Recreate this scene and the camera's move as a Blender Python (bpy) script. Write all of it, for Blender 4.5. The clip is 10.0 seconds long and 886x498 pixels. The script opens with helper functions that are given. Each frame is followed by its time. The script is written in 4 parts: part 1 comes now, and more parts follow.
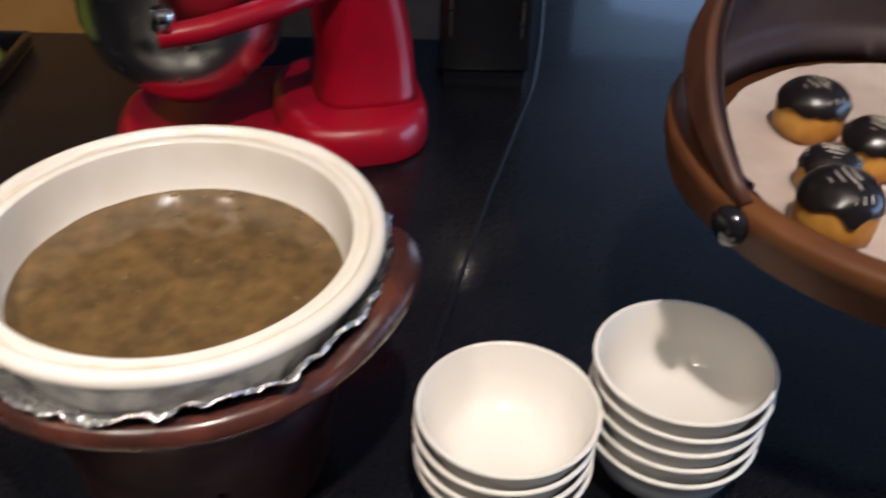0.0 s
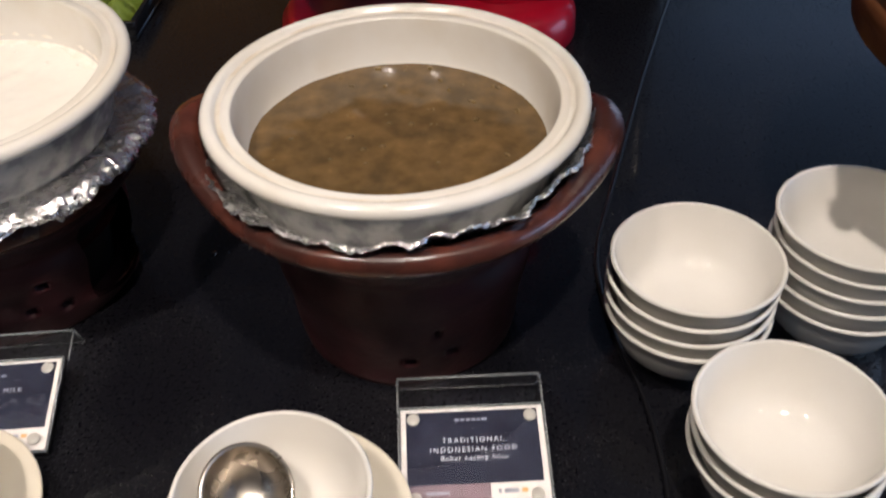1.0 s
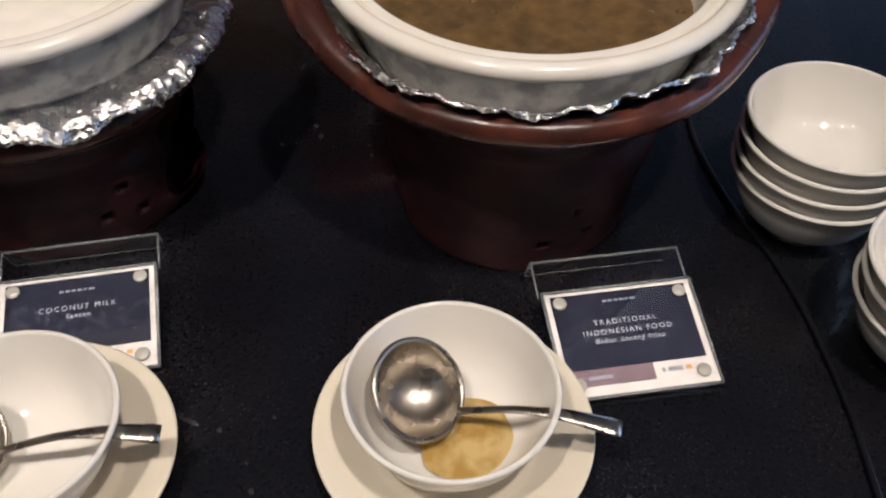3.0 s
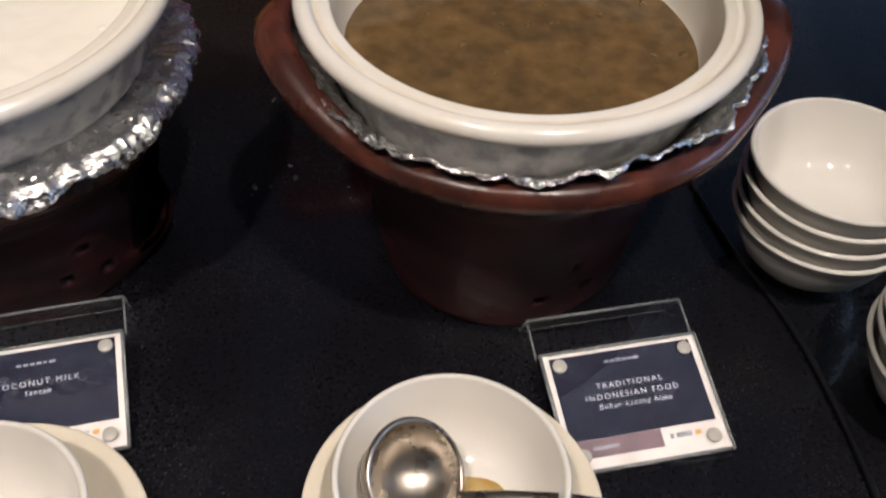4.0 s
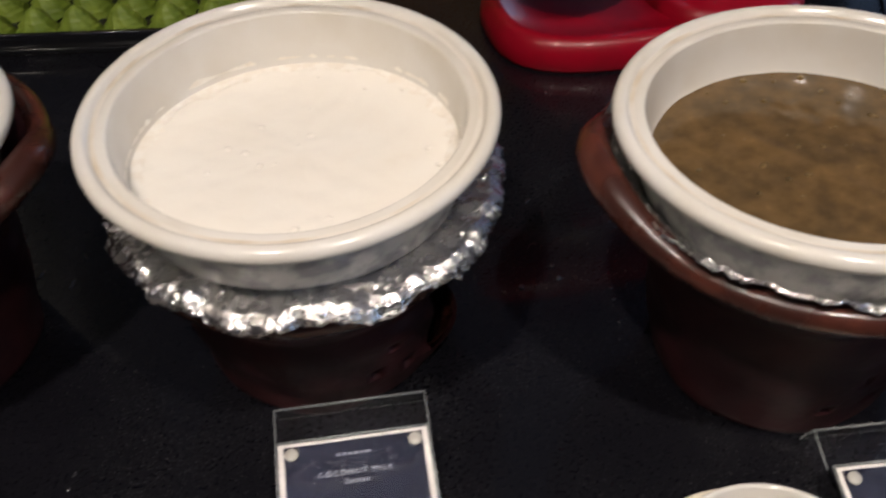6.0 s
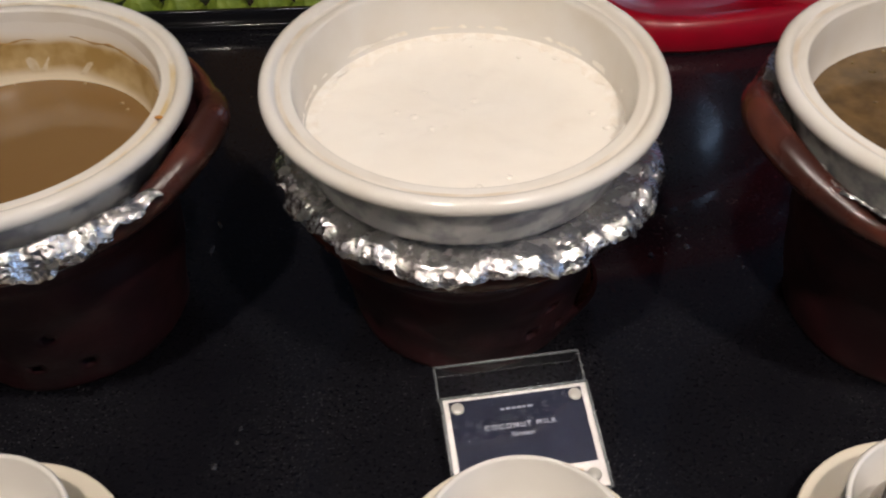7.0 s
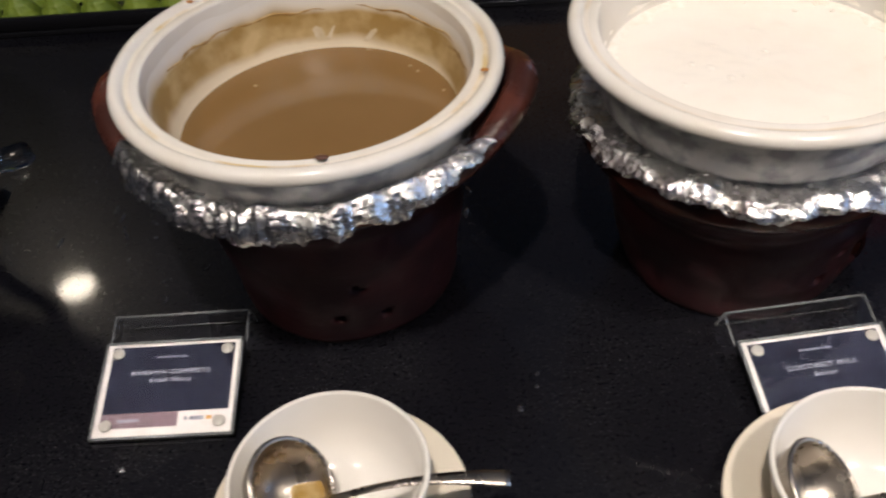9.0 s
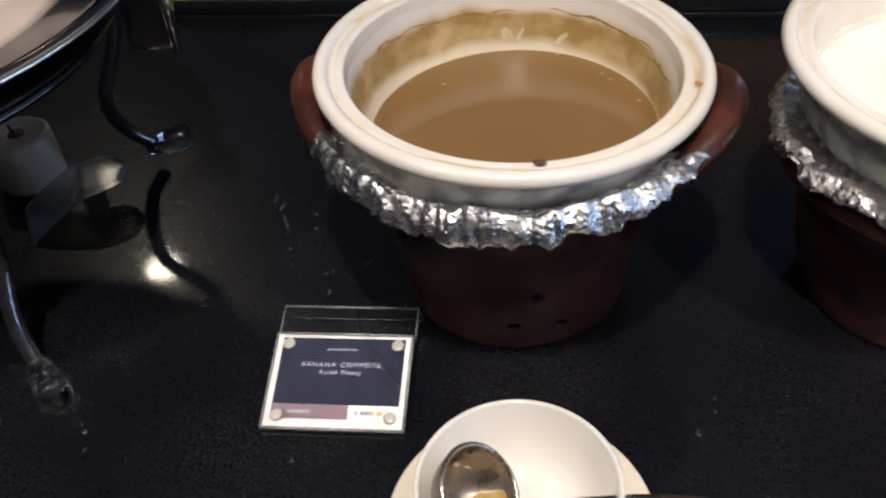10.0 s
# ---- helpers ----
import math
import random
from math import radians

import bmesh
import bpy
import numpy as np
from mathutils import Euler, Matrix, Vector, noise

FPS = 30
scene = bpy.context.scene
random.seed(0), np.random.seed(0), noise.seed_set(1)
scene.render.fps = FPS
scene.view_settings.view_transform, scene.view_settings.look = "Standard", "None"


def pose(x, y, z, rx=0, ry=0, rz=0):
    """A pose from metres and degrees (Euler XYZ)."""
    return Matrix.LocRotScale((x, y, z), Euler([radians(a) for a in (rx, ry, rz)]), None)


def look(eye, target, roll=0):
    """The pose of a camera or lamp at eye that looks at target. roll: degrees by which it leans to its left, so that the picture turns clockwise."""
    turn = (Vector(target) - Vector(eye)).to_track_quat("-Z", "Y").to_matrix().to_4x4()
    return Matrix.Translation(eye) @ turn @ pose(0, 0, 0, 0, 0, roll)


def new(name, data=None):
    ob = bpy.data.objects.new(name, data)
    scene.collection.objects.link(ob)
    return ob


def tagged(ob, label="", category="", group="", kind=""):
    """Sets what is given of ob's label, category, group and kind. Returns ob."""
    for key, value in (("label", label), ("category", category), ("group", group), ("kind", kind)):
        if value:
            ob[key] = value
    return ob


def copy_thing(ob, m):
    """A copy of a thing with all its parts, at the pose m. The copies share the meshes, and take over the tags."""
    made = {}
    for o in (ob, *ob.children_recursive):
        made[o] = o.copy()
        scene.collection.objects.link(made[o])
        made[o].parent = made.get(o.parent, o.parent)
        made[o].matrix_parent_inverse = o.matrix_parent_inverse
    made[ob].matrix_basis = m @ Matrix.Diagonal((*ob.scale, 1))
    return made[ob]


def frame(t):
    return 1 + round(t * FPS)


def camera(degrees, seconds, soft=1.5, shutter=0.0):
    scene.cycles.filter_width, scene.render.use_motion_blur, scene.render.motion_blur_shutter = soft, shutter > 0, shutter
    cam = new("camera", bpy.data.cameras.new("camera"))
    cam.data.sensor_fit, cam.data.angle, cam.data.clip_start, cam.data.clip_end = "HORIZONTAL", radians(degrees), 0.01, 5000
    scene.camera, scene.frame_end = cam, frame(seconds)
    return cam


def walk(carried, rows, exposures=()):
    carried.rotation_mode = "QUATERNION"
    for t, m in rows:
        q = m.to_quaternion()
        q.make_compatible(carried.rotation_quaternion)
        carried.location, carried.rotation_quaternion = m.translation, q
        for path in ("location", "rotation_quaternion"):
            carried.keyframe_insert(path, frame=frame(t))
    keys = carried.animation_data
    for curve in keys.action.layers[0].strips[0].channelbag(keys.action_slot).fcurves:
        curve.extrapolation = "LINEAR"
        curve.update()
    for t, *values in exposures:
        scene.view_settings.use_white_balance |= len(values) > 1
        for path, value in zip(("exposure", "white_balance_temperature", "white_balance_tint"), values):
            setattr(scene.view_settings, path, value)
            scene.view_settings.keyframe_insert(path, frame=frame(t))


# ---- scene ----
cam = camera(50.80, 10.0, soft=2.1, shutter=0.45)
ROWS = [
    (0.0, 0.0127, 0.0091, 0.5447, 53.43, -1.53, -1.06),
    (0.3, -0.0032, -0.0146, 0.5445, 52.33, -0.18, 2.15),
    (0.5, -0.0243, -0.0289, 0.5449, 51.41, 0.39, 2.59),
    (1.0, -0.0729, -0.0673, 0.5382, 49.33, 1.29, 2.59),
    (1.5, -0.0640, -0.1076, 0.5294, 48.92, 2.47, 2.52),
    (2.0, -0.0693, -0.1195, 0.5139, 46.87, 2.67, 4.41),
    (2.5, -0.1623, -0.0766, 0.4958, 44.83, 1.15, 2.97),
    (2.7, -0.2109, -0.0618, 0.4908, 44.28, 0.10, -1.12),
    (3.8, -0.2505, 0.0100, 0.4905, 42.69, -1.46, -6.33),
    (4.0, -0.2480, 0.0211, 0.4910, 42.92, -1.72, -6.64),
    (4.5, -0.2530, 0.0417, 0.4955, 44.56, -1.90, -6.39),
    (5.0, -0.2767, 0.0582, 0.5103, 47.23, -1.30, -4.34),
    (5.2, -0.2842, 0.0564, 0.5295, 47.46, 0.92, -3.80),
    (5.5, -0.3122, 0.0514, 0.5345, 47.51, 1.08, -1.92),
    (6.0, -0.3731, 0.0222, 0.5373, 46.89, 1.78, -1.18),
    (6.2, -0.3984, 0.0122, 0.5369, 46.51, 1.51, -1.20),
    (7.3, -0.4957, -0.0206, 0.5353, 47.35, 1.62, -0.82),
    (7.5, -0.4980, -0.0310, 0.5320, 48.52, 3.43, 0.54),
    (8.0, -0.5573, -0.0371, 0.5393, 47.74, 4.50, 0.33),
    (8.5, -0.6181, -0.0485, 0.5361, 46.26, 4.07, 0.23),
    (9.0, -0.6554, -0.0532, 0.5311, 47.38, 4.43, 0.71),
    (9.5, -0.7123, -0.0555, 0.5360, 47.44, 4.49, 3.85),
    (9.7, -0.7259, -0.0554, 0.5345, 47.71, 4.11, 5.47),
    (10.0, -0.7432, -0.0489, 0.5301, 48.10, 3.73, 6.39),
]

EXPOSURES = [(0.0, 0.08, 6500, 10), (0.6, -0.09, 6500, 10), (1.5, -0.39, 6500, 10), (2.5, -0.47, 6500, 10), (4.0, -0.44, 6500, 10), (4.5, -0.4, 6500, 10), (5.0, -0.42, 6500, 10), (5.5, -0.81, 6500, 10), (6.0, -0.51, 6500, 10), (7.5, -0.54, 6500, 10), (8.0, -0.57, 6500, 10), (8.5, -0.46, 6445, 10), (9.0, -0.26, 6390, 10), (9.5, -0.18, 6335, 10), (10.0, 0.01, 6280, 10)]
walk(cam, [(t, pose(x, y, z, rx, ry, rz)) for t, x, y, z, rx, ry, rz in ROWS], EXPOSURES)

# ---- light ----
world = bpy.data.worlds.new("world")
scene.world = world
world.use_nodes = True
wn = world.node_tree
sky = wn.nodes.new("ShaderNodeTexSky")
sky.sky_type = 'NISHITA'
sky.sun_disc = False
sky.sun_elevation = radians(40)
sky.sun_rotation = radians(200)
wn.links.new(sky.outputs[0], wn.nodes["Background"].inputs[0])
wn.nodes["Background"].inputs[1].default_value = 0.12


def lamp(kind, name, m, energy, colour, size, **more):
    data = bpy.data.lights.new(name, kind)
    data.energy, data.color = energy, colour
    if kind == 'AREA':
        data.shape, data.size, data.size_y = 'RECTANGLE', size[0], size[1]
    else:
        data.shadow_soft_size = size
    if kind == 'SPOT':
        data.spot_size, data.spot_blend = radians(more["cone"]), 1.0
    ob = new(name, data)
    ob.matrix_world = m
    return ob


WARM = (1.0, 0.885, 0.80)
CEIL = 1.95
DOWNLIGHTS = [(0.10, -0.32, 120, 1.0), (-0.75, -0.32, 120, 1.0), (0.95, -0.32, 30, 1.0), (-1.60, -0.32, 70, 1.0), (-2.32, 2.52, 22, 1.0)]
for lx, ly, watts, size in DOWNLIGHTS:
    lamp('SPOT', "downlight_lamp", look((lx, ly, CEIL - 0.02), (lx, ly + 0.62, 0)), watts, WARM, 0.035 * size, cone=62)
lamp('AREA', "window_daylight", look((2.4, 4.9, 0.8), (0.6, 0.6, 0.2)), 15, (0.34, 0.54, 1.0), (2.6, 1.6))
lamp('AREA', "window_daylight", look((4.9, 0.2, 0.8), (0.0, 0.4, 0.1)), 85, (0.40, 0.60, 1.0), (3.6, 1.4))

# ---- materials ----


def mat(name, colour, rough=0.5, metal=0.0, second=None, scale=40.0, mix=(0.4, 0.6), bump=0.0, bscale=200.0, coat=0.0, rvar=0.0, detail=6.0, spec=0.5):
    m = bpy.data.materials.new(name)
    m.use_nodes = True
    nt = m.node_tree
    b = nt.nodes["Principled BSDF"]
    b.inputs["Base Color"].default_value = (*colour, 1)
    b.inputs["Roughness"].default_value = rough
    b.inputs["Metallic"].default_value = metal
    b.inputs["Coat Weight"].default_value = coat
    b.inputs["Specular IOR Level"].default_value = spec
    tc = nt.nodes.new("ShaderNodeTexCoord")
    if second or rvar:
        n = nt.nodes.new("ShaderNodeTexNoise")
        n.inputs["Scale"].default_value, n.inputs["Detail"].default_value = scale, detail
        nt.links.new(tc.outputs["Object"], n.inputs["Vector"])
        if second:
            r = nt.nodes.new("ShaderNodeValToRGB")
            r.color_ramp.elements[0].position, r.color_ramp.elements[1].position = mix
            r.color_ramp.elements[0].color, r.color_ramp.elements[1].color = (*colour, 1), (*second, 1)
            nt.links.new(n.outputs["Fac"], r.inputs["Fac"])
            nt.links.new(r.outputs["Color"], b.inputs["Base Color"])
        if rvar:
            mr = nt.nodes.new("ShaderNodeMapRange")
            mr.inputs["From Min"].default_value, mr.inputs["From Max"].default_value = 0.3, 0.7
            mr.inputs["To Min"].default_value, mr.inputs["To Max"].default_value = max(0.02, rough - rvar), rough + rvar
            nt.links.new(n.outputs["Fac"], mr.inputs["Value"])
            nt.links.new(mr.outputs["Result"], b.inputs["Roughness"])
    if bump:
        n2 = nt.nodes.new("ShaderNodeTexNoise")
        n2.inputs["Scale"].default_value, n2.inputs["Detail"].default_value = bscale, 5
        nt.links.new(tc.outputs["Object"], n2.inputs["Vector"])
        bp = nt.nodes.new("ShaderNodeBump")
        bp.inputs["Strength"].default_value, bp.inputs["Distance"].default_value = bump, 0.002
        nt.links.new(n2.outputs["Fac"], bp.inputs["Height"])
        nt.links.new(bp.outputs["Normal"], b.inputs["Normal"])
    return m


def clear(name, tint=(1, 1, 1), rough=0.02):
    m = mat(name, tint, rough)
    b = m.node_tree.nodes["Principled BSDF"]
    b.inputs["Transmission Weight"].default_value = 1.0
    b.inputs["IOR"].default_value = 1.46
    return m


GRANITE = mat("black_granite", (0.0042, 0.0042, 0.0065), 0.30, second=(0.013, 0.013, 0.016), scale=330, mix=(0.52, 0.84), rvar=0.06, coat=0.50, spec=0.28)
GRANITE.node_tree.nodes["Principled BSDF"].inputs["Coat Roughness"].default_value = 0.058
# pale flecks, thicker in cloudy patches
gt = GRANITE.node_tree
gcor = gt.nodes.new("ShaderNodeTexCoord")
levels = []
for size, lo, hi, low in ((620, 0.60, 0.70, 0.0), (11, 0.42, 0.62, 0.12)):
    gn, gr = gt.nodes.new("ShaderNodeTexNoise"), gt.nodes.new("ShaderNodeMapRange")
    gn.inputs["Scale"].default_value, gn.inputs["Detail"].default_value = size, 3
    gr.inputs["From Min"].default_value, gr.inputs["From Max"].default_value, gr.inputs["To Min"].default_value = lo, hi, low
    gt.links.new(gcor.outputs["Object"], gn.inputs["Vector"])
    gt.links.new(gn.outputs["Fac"], gr.inputs["Value"])
    levels.append(gr.outputs["Result"])
gm, gx = gt.nodes.new("ShaderNodeMath"), gt.nodes.new("ShaderNodeMix")
gm.operation, gx.data_type = 'MULTIPLY', 'RGBA'
gx.inputs["B"].default_value = (0.105, 0.105, 0.110, 1)
gt.links.new(levels[0], gm.inputs[0])
gt.links.new(levels[1], gm.inputs[1])
gt.links.new(gm.outputs[0], gx.inputs["Factor"])
gt.links.new(gt.nodes["Principled BSDF"].inputs["Base Color"].links[0].from_socket, gx.inputs["A"])
gt.links.new(gx.outputs["Result"], gt.nodes["Principled BSDF"].inputs["Base Color"])
CHINA = mat("white_china", (0.80, 0.775, 0.725), 0.07, second=(0.77, 0.74, 0.68), scale=9, coat=0.4, rvar=0.02)
CREAM = mat("cream_china", (0.80, 0.74, 0.62), 0.22, second=(0.76, 0.69, 0.56), scale=14, rvar=0.05)
STONEWARE = mat("stoneware", (0.80, 0.77, 0.71), 0.2, second=(0.74, 0.69, 0.60), scale=12, rvar=0.06, bump=0.03, bscale=120)
CLAY = mat("fired_clay", (0.050, 0.0115, 0.0135), 0.5, second=(0.028, 0.0066, 0.0088), scale=22, rvar=0.12, bump=0.25, bscale=160, spec=0.3)
CLAY_RIM = mat("glazed_clay_rim", (0.10, 0.030, 0.020), 0.24, second=(0.045, 0.015, 0.011), scale=30, rvar=0.1, bump=0.2, bscale=120)
CHAMBER_BLACK = mat("near_black_lining", (0.01, 0.008, 0.007), 0.9)
FOIL = mat("aluminium_foil", (0.84, 0.83, 0.82), 0.25, 1.0, rvar=0.08, scale=120, bump=0.55, bscale=380)
STEEL = mat("stainless_steel", (0.68, 0.66, 0.62), 0.22, 1.0, rvar=0.06, scale=60, bump=0.04, bscale=300)
LEGS = mat("dark_plated_steel", (0.16, 0.16, 0.17), 0.16, 0.9, rvar=0.05, scale=60, bump=0.35, bscale=140)
SHEET = mat("thin_sheet_steel", (0.80, 0.79, 0.77), 0.22, 1.0, rvar=0.05, scale=30, bump=0.15, bscale=60)
DARKSTEEL = mat("dark_polished_steel", (0.34, 0.31, 0.30), 0.10, 1.0, rvar=0.03, scale=40)
LADLE = mat("worn_ladle_steel", (0.43, 0.39, 0.34), 0.30, 1.0, rvar=0.08, scale=70, bump=0.06, bscale=200)
CHROME = mat("chrome", (0.75, 0.76, 0.78), 0.06, 1.0)
RED = mat("red_enamel", (0.36, 0.002, 0.016), 0.34, coat=0.30, second=(0.32, 0.002, 0.014), scale=30, rvar=0.04, spec=0.4)
RUBBER = mat("black_rubber", (0.007, 0.007, 0.009), 0.36, spec=0.3)
BLACK = mat("black_enamel", (0.010, 0.010, 0.012), 0.15, coat=0.4)
NAVY = mat("navy_print", (0.005, 0.006, 0.016), 0.7, second=(0.008, 0.010, 0.022), scale=60, spec=0.15)
PAPER = mat("white_paper", (0.52, 0.50, 0.49), 0.6, second=(0.46, 0.44, 0.43), scale=60)
MAUVE = mat("mauve_print", (0.12, 0.075, 0.095), 0.5, second=(0.10, 0.065, 0.08), scale=80)
# white glaze greyed for shade; the pale mottle paints in the foil's reflection
SHADED_GLAZE = mat("shaded_white_glaze", (0.56, 0.56, 0.54), 0.13, second=(0.30, 0.30, 0.31), scale=55, mix=(0.44, 0.60), coat=0.3, rvar=0.05, bump=0.05, bscale=90)
FADED = mat("faded_ink", (0.22, 0.23, 0.28), 0.5, second=(0.15, 0.16, 0.20), scale=300)
INK = mat("white_ink", (0.42, 0.44, 0.50), 0.5)
AMBER = mat("amber_print", (0.45, 0.24, 0.06), 0.5)
STUD = mat("pearl_plastic", (0.50, 0.485, 0.44), 0.25)
ACRYLIC = clear("clear_acrylic")
# pale whitish stuff for rods that imitate highlights on the clear edges
EDGE_GLEAM = mat("acrylic_edge_highlight", (0.55, 0.58, 0.60), 0.2)
EDGE_GLEAM.node_tree.nodes["Principled BSDF"].inputs["Transmission Weight"].default_value = 0.75
STAIN = mat("tea_coloured_stain", (0.64, 0.55, 0.42), 0.35, second=(0.76, 0.71, 0.63), scale=22, mix=(0.35, 0.55))
WIPED = mat("wiped_cream", (0.66, 0.57, 0.42), 0.4, second=(0.58, 0.47, 0.30), scale=90)
CRUST = mat("dried_crust", (0.30, 0.17, 0.05), 0.4, second=(0.50, 0.33, 0.12), scale=120)
GRIME = mat("yellow_grime", (0.62, 0.48, 0.25), 0.35, second=(0.77, 0.72, 0.63), scale=20, mix=(0.38, 0.52))
COCOA = mat("chocolate_glaze", (0.010, 0.007, 0.007), 0.3, coat=0.12, bump=0.3, bscale=60)
CHOUX = mat("baked_choux", (0.62, 0.32, 0.06), 0.5, second=(0.48, 0.19, 0.03), scale=25, bump=0.4, bscale=90)
ICING = mat("white_icing", (0.75, 0.68, 0.60), 0.4)
BAMBOO = mat("varnished_wood", (0.18, 0.068, 0.024), 0.5, second=(0.115, 0.042, 0.015), scale=14, rvar=0.1, bump=0.1, bscale=80, spec=0.25)
DARKWOOD = mat("dark_bent_wood", (0.105, 0.040, 0.021), 0.45, second=(0.065, 0.024, 0.013), scale=30, rvar=0.1, bump=0.1, bscale=90)
LINER = mat("paper_liner", (0.56, 0.47, 0.42), 0.7, second=(0.47, 0.38, 0.33), scale=18)
HOODMAT = mat("smoked_hood", (0.13, 0.093, 0.103), 0.4, second=(0.10, 0.070, 0.078), scale=20, rvar=0.05)
GREEN = mat("green_cream", (0.27, 0.36, 0.05), 0.5, second=(0.18, 0.26, 0.03), scale=30, bump=0.2, bscale=200)
PANEL = mat("light_wood", (0.56, 0.30, 0.10), 0.4, second=(0.46, 0.23, 0.07), scale=8, rvar=0.1)
CANDLE = mat("cream_tin", (0.62, 0.55, 0.45), 0.4)
PLASTER = mat("grey_plaster", (0.20, 0.19, 0.19), 0.8, second=(0.17, 0.16, 0.16), scale=4)
BLUEWALL = mat("dark_blue_plaster", (0.050, 0.085, 0.15), 0.8, second=(0.042, 0.070, 0.125), scale=3)
CEILING = mat("ceiling_paint", (0.72, 0.72, 0.74), 0.9, second=(0.66, 0.66, 0.68), scale=3)
FLOORM = mat("brown_floor", (0.16, 0.10, 0.06), 0.5, second=(0.12, 0.07, 0.04), scale=5)
LENS = bpy.data.materials.new("lamp_lens")
LENS.use_nodes = True
LENS.node_tree.nodes["Principled BSDF"].inputs["Emission Color"].default_value = (1.0, 0.86, 0.68, 1)
LENS.node_tree.nodes["Principled BSDF"].inputs["Emission Strength"].default_value = 60.0


def liquid(name, c1, c2, c3, rough, bump, bscale, scale=45):
    m = mat(name, c1, rough, second=c2, scale=scale, mix=(0.38, 0.66), bump=bump, bscale=bscale, detail=8)
    nt = m.node_tree
    ramp = next(n for n in nt.nodes if n.type == 'VALTORGB')
    e = ramp.color_ramp.elements.new(0.80)
    e.color = (*c3, 1)
    return m


SOUP = liquid("mung_bean_porridge", (0.108, 0.068, 0.028), (0.168, 0.104, 0.043), (0.26, 0.165, 0.06), 0.07, 0.22, 70, 62)
big_ = SOUP.node_tree.nodes.new("ShaderNodeTexNoise")
big_.inputs["Scale"].default_value, big_.inputs["Detail"].default_value = 24, 6
cor_ = SOUP.node_tree.nodes.new("ShaderNodeTexCoord")
rmp_ = SOUP.node_tree.nodes.new("ShaderNodeValToRGB")
rmp_.color_ramp.elements[0].position, rmp_.color_ramp.elements[1].position = 0.35, 0.65
rmp_.color_ramp.elements[0].color, rmp_.color_ramp.elements[1].color = (0.78, 0.79, 0.82, 1), (1.14, 1.09, 1.0, 1)
mul_ = SOUP.node_tree.nodes.new("ShaderNodeMix")
mul_.data_type, mul_.blend_type = 'RGBA', 'MULTIPLY'
mul_.inputs["Factor"].default_value = 1.0
SOUP.node_tree.links.new(cor_.outputs["Object"], big_.inputs["Vector"])
SOUP.node_tree.links.new(big_.outputs["Fac"], rmp_.inputs["Fac"])
SOUP.node_tree.links.new(SOUP.node_tree.nodes["Principled BSDF"].inputs["Base Color"].links[0].from_socket, mul_.inputs["A"])
SOUP.node_tree.links.new(rmp_.outputs["Color"], mul_.inputs["B"])
SOUP.node_tree.links.new(mul_.outputs["Result"], SOUP.node_tree.nodes["Principled BSDF"].inputs["Base Color"])
# compote bubbles coloured paler than the compote, painting in their lamp glints
GLINT = mat("bubble_glint", (0.42, 0.30, 0.17), 0.05, coat=0.5, second=(0.36, 0.25, 0.13), scale=90)
WETFILM = mat("wet_film", (0.16, 0.105, 0.045), 0.04, coat=0.6, second=(0.22, 0.15, 0.06), scale=60)
BEAN = mat("soft_bean", (0.105, 0.072, 0.029), 0.7, second=(0.19, 0.122, 0.048), scale=70, spec=0.2)
MILK = liquid("coconut_milk", (0.93, 0.89, 0.81), (0.92, 0.87, 0.78), (0.89, 0.83, 0.73), 0.16, 0.35, 60, 22)
FROTH = mat("milk_froth", (0.92, 0.88, 0.80), 0.4, second=(0.86, 0.80, 0.70), scale=120, bump=0.5, bscale=350)
COMPOTE = liquid("banana_compote", (0.222, 0.130, 0.052), (0.205, 0.118, 0.045), (0.245, 0.147, 0.061), 0.08, 0.04, 40, 10)
SPLASH = mat("brown_residue", (0.35, 0.21, 0.05), 0.3, second=(0.60, 0.45, 0.22), scale=40, mix=(0.42, 0.70), bump=0.2, bscale=120)
nt_ = SPLASH.node_tree
geo = nt_.nodes.new("ShaderNodeTexCoord")
sep = nt_.nodes.new("ShaderNodeSeparateXYZ")
wob_ = nt_.nodes.new("ShaderNodeTexNoise")
wob_.inputs["Scale"].default_value = 15
add_ = nt_.nodes.new("ShaderNodeMath")
add_.operation = 'MULTIPLY_ADD'
add_.inputs[1].default_value = 0.020
fade_ = nt_.nodes.new("ShaderNodeValToRGB")
for k, (pos, v) in enumerate(((0.0, 1.0), (0.20, 0.88))):
    fade_.color_ramp.elements[k].position, fade_.color_ramp.elements[k].color = pos, (v, v, v, 1)
for pos, v in ((0.36, 0.10), (0.78, 0.05), (1.0, 1.0)):
    e_ = fade_.color_ramp.elements.new(pos)
    e_.color = (v, v, v, 1)
rng_ = nt_.nodes.new("ShaderNodeMapRange")
rng_.clamp = False
rng_.inputs["From Min"].default_value, rng_.inputs["From Max"].default_value = -0.0524, -0.0104
mixc = nt_.nodes.new("ShaderNodeMix")
mixc.data_type = 'RGBA'
mixc.inputs["B"].default_value = (0.77, 0.68, 0.52, 1)
nt_.links.new(geo.outputs["Object"], sep.inputs[0])
nt_.links.new(geo.outputs["Object"], wob_.inputs["Vector"])
nt_.links.new(wob_.outputs["Fac"], add_.inputs[0])
nt_.links.new(sep.outputs["Z"], add_.inputs[2])
nt_.links.new(add_.outputs[0], rng_.inputs["Value"])
nt_.links.new(rng_.outputs["Result"], fade_.inputs["Fac"])
nt_.links.new(fade_.outputs["Color"], mixc.inputs["Factor"])
old_ = nt_.nodes["Principled BSDF"].inputs["Base Color"].links[0].from_socket
nt_.links.new(old_, mixc.inputs["A"])
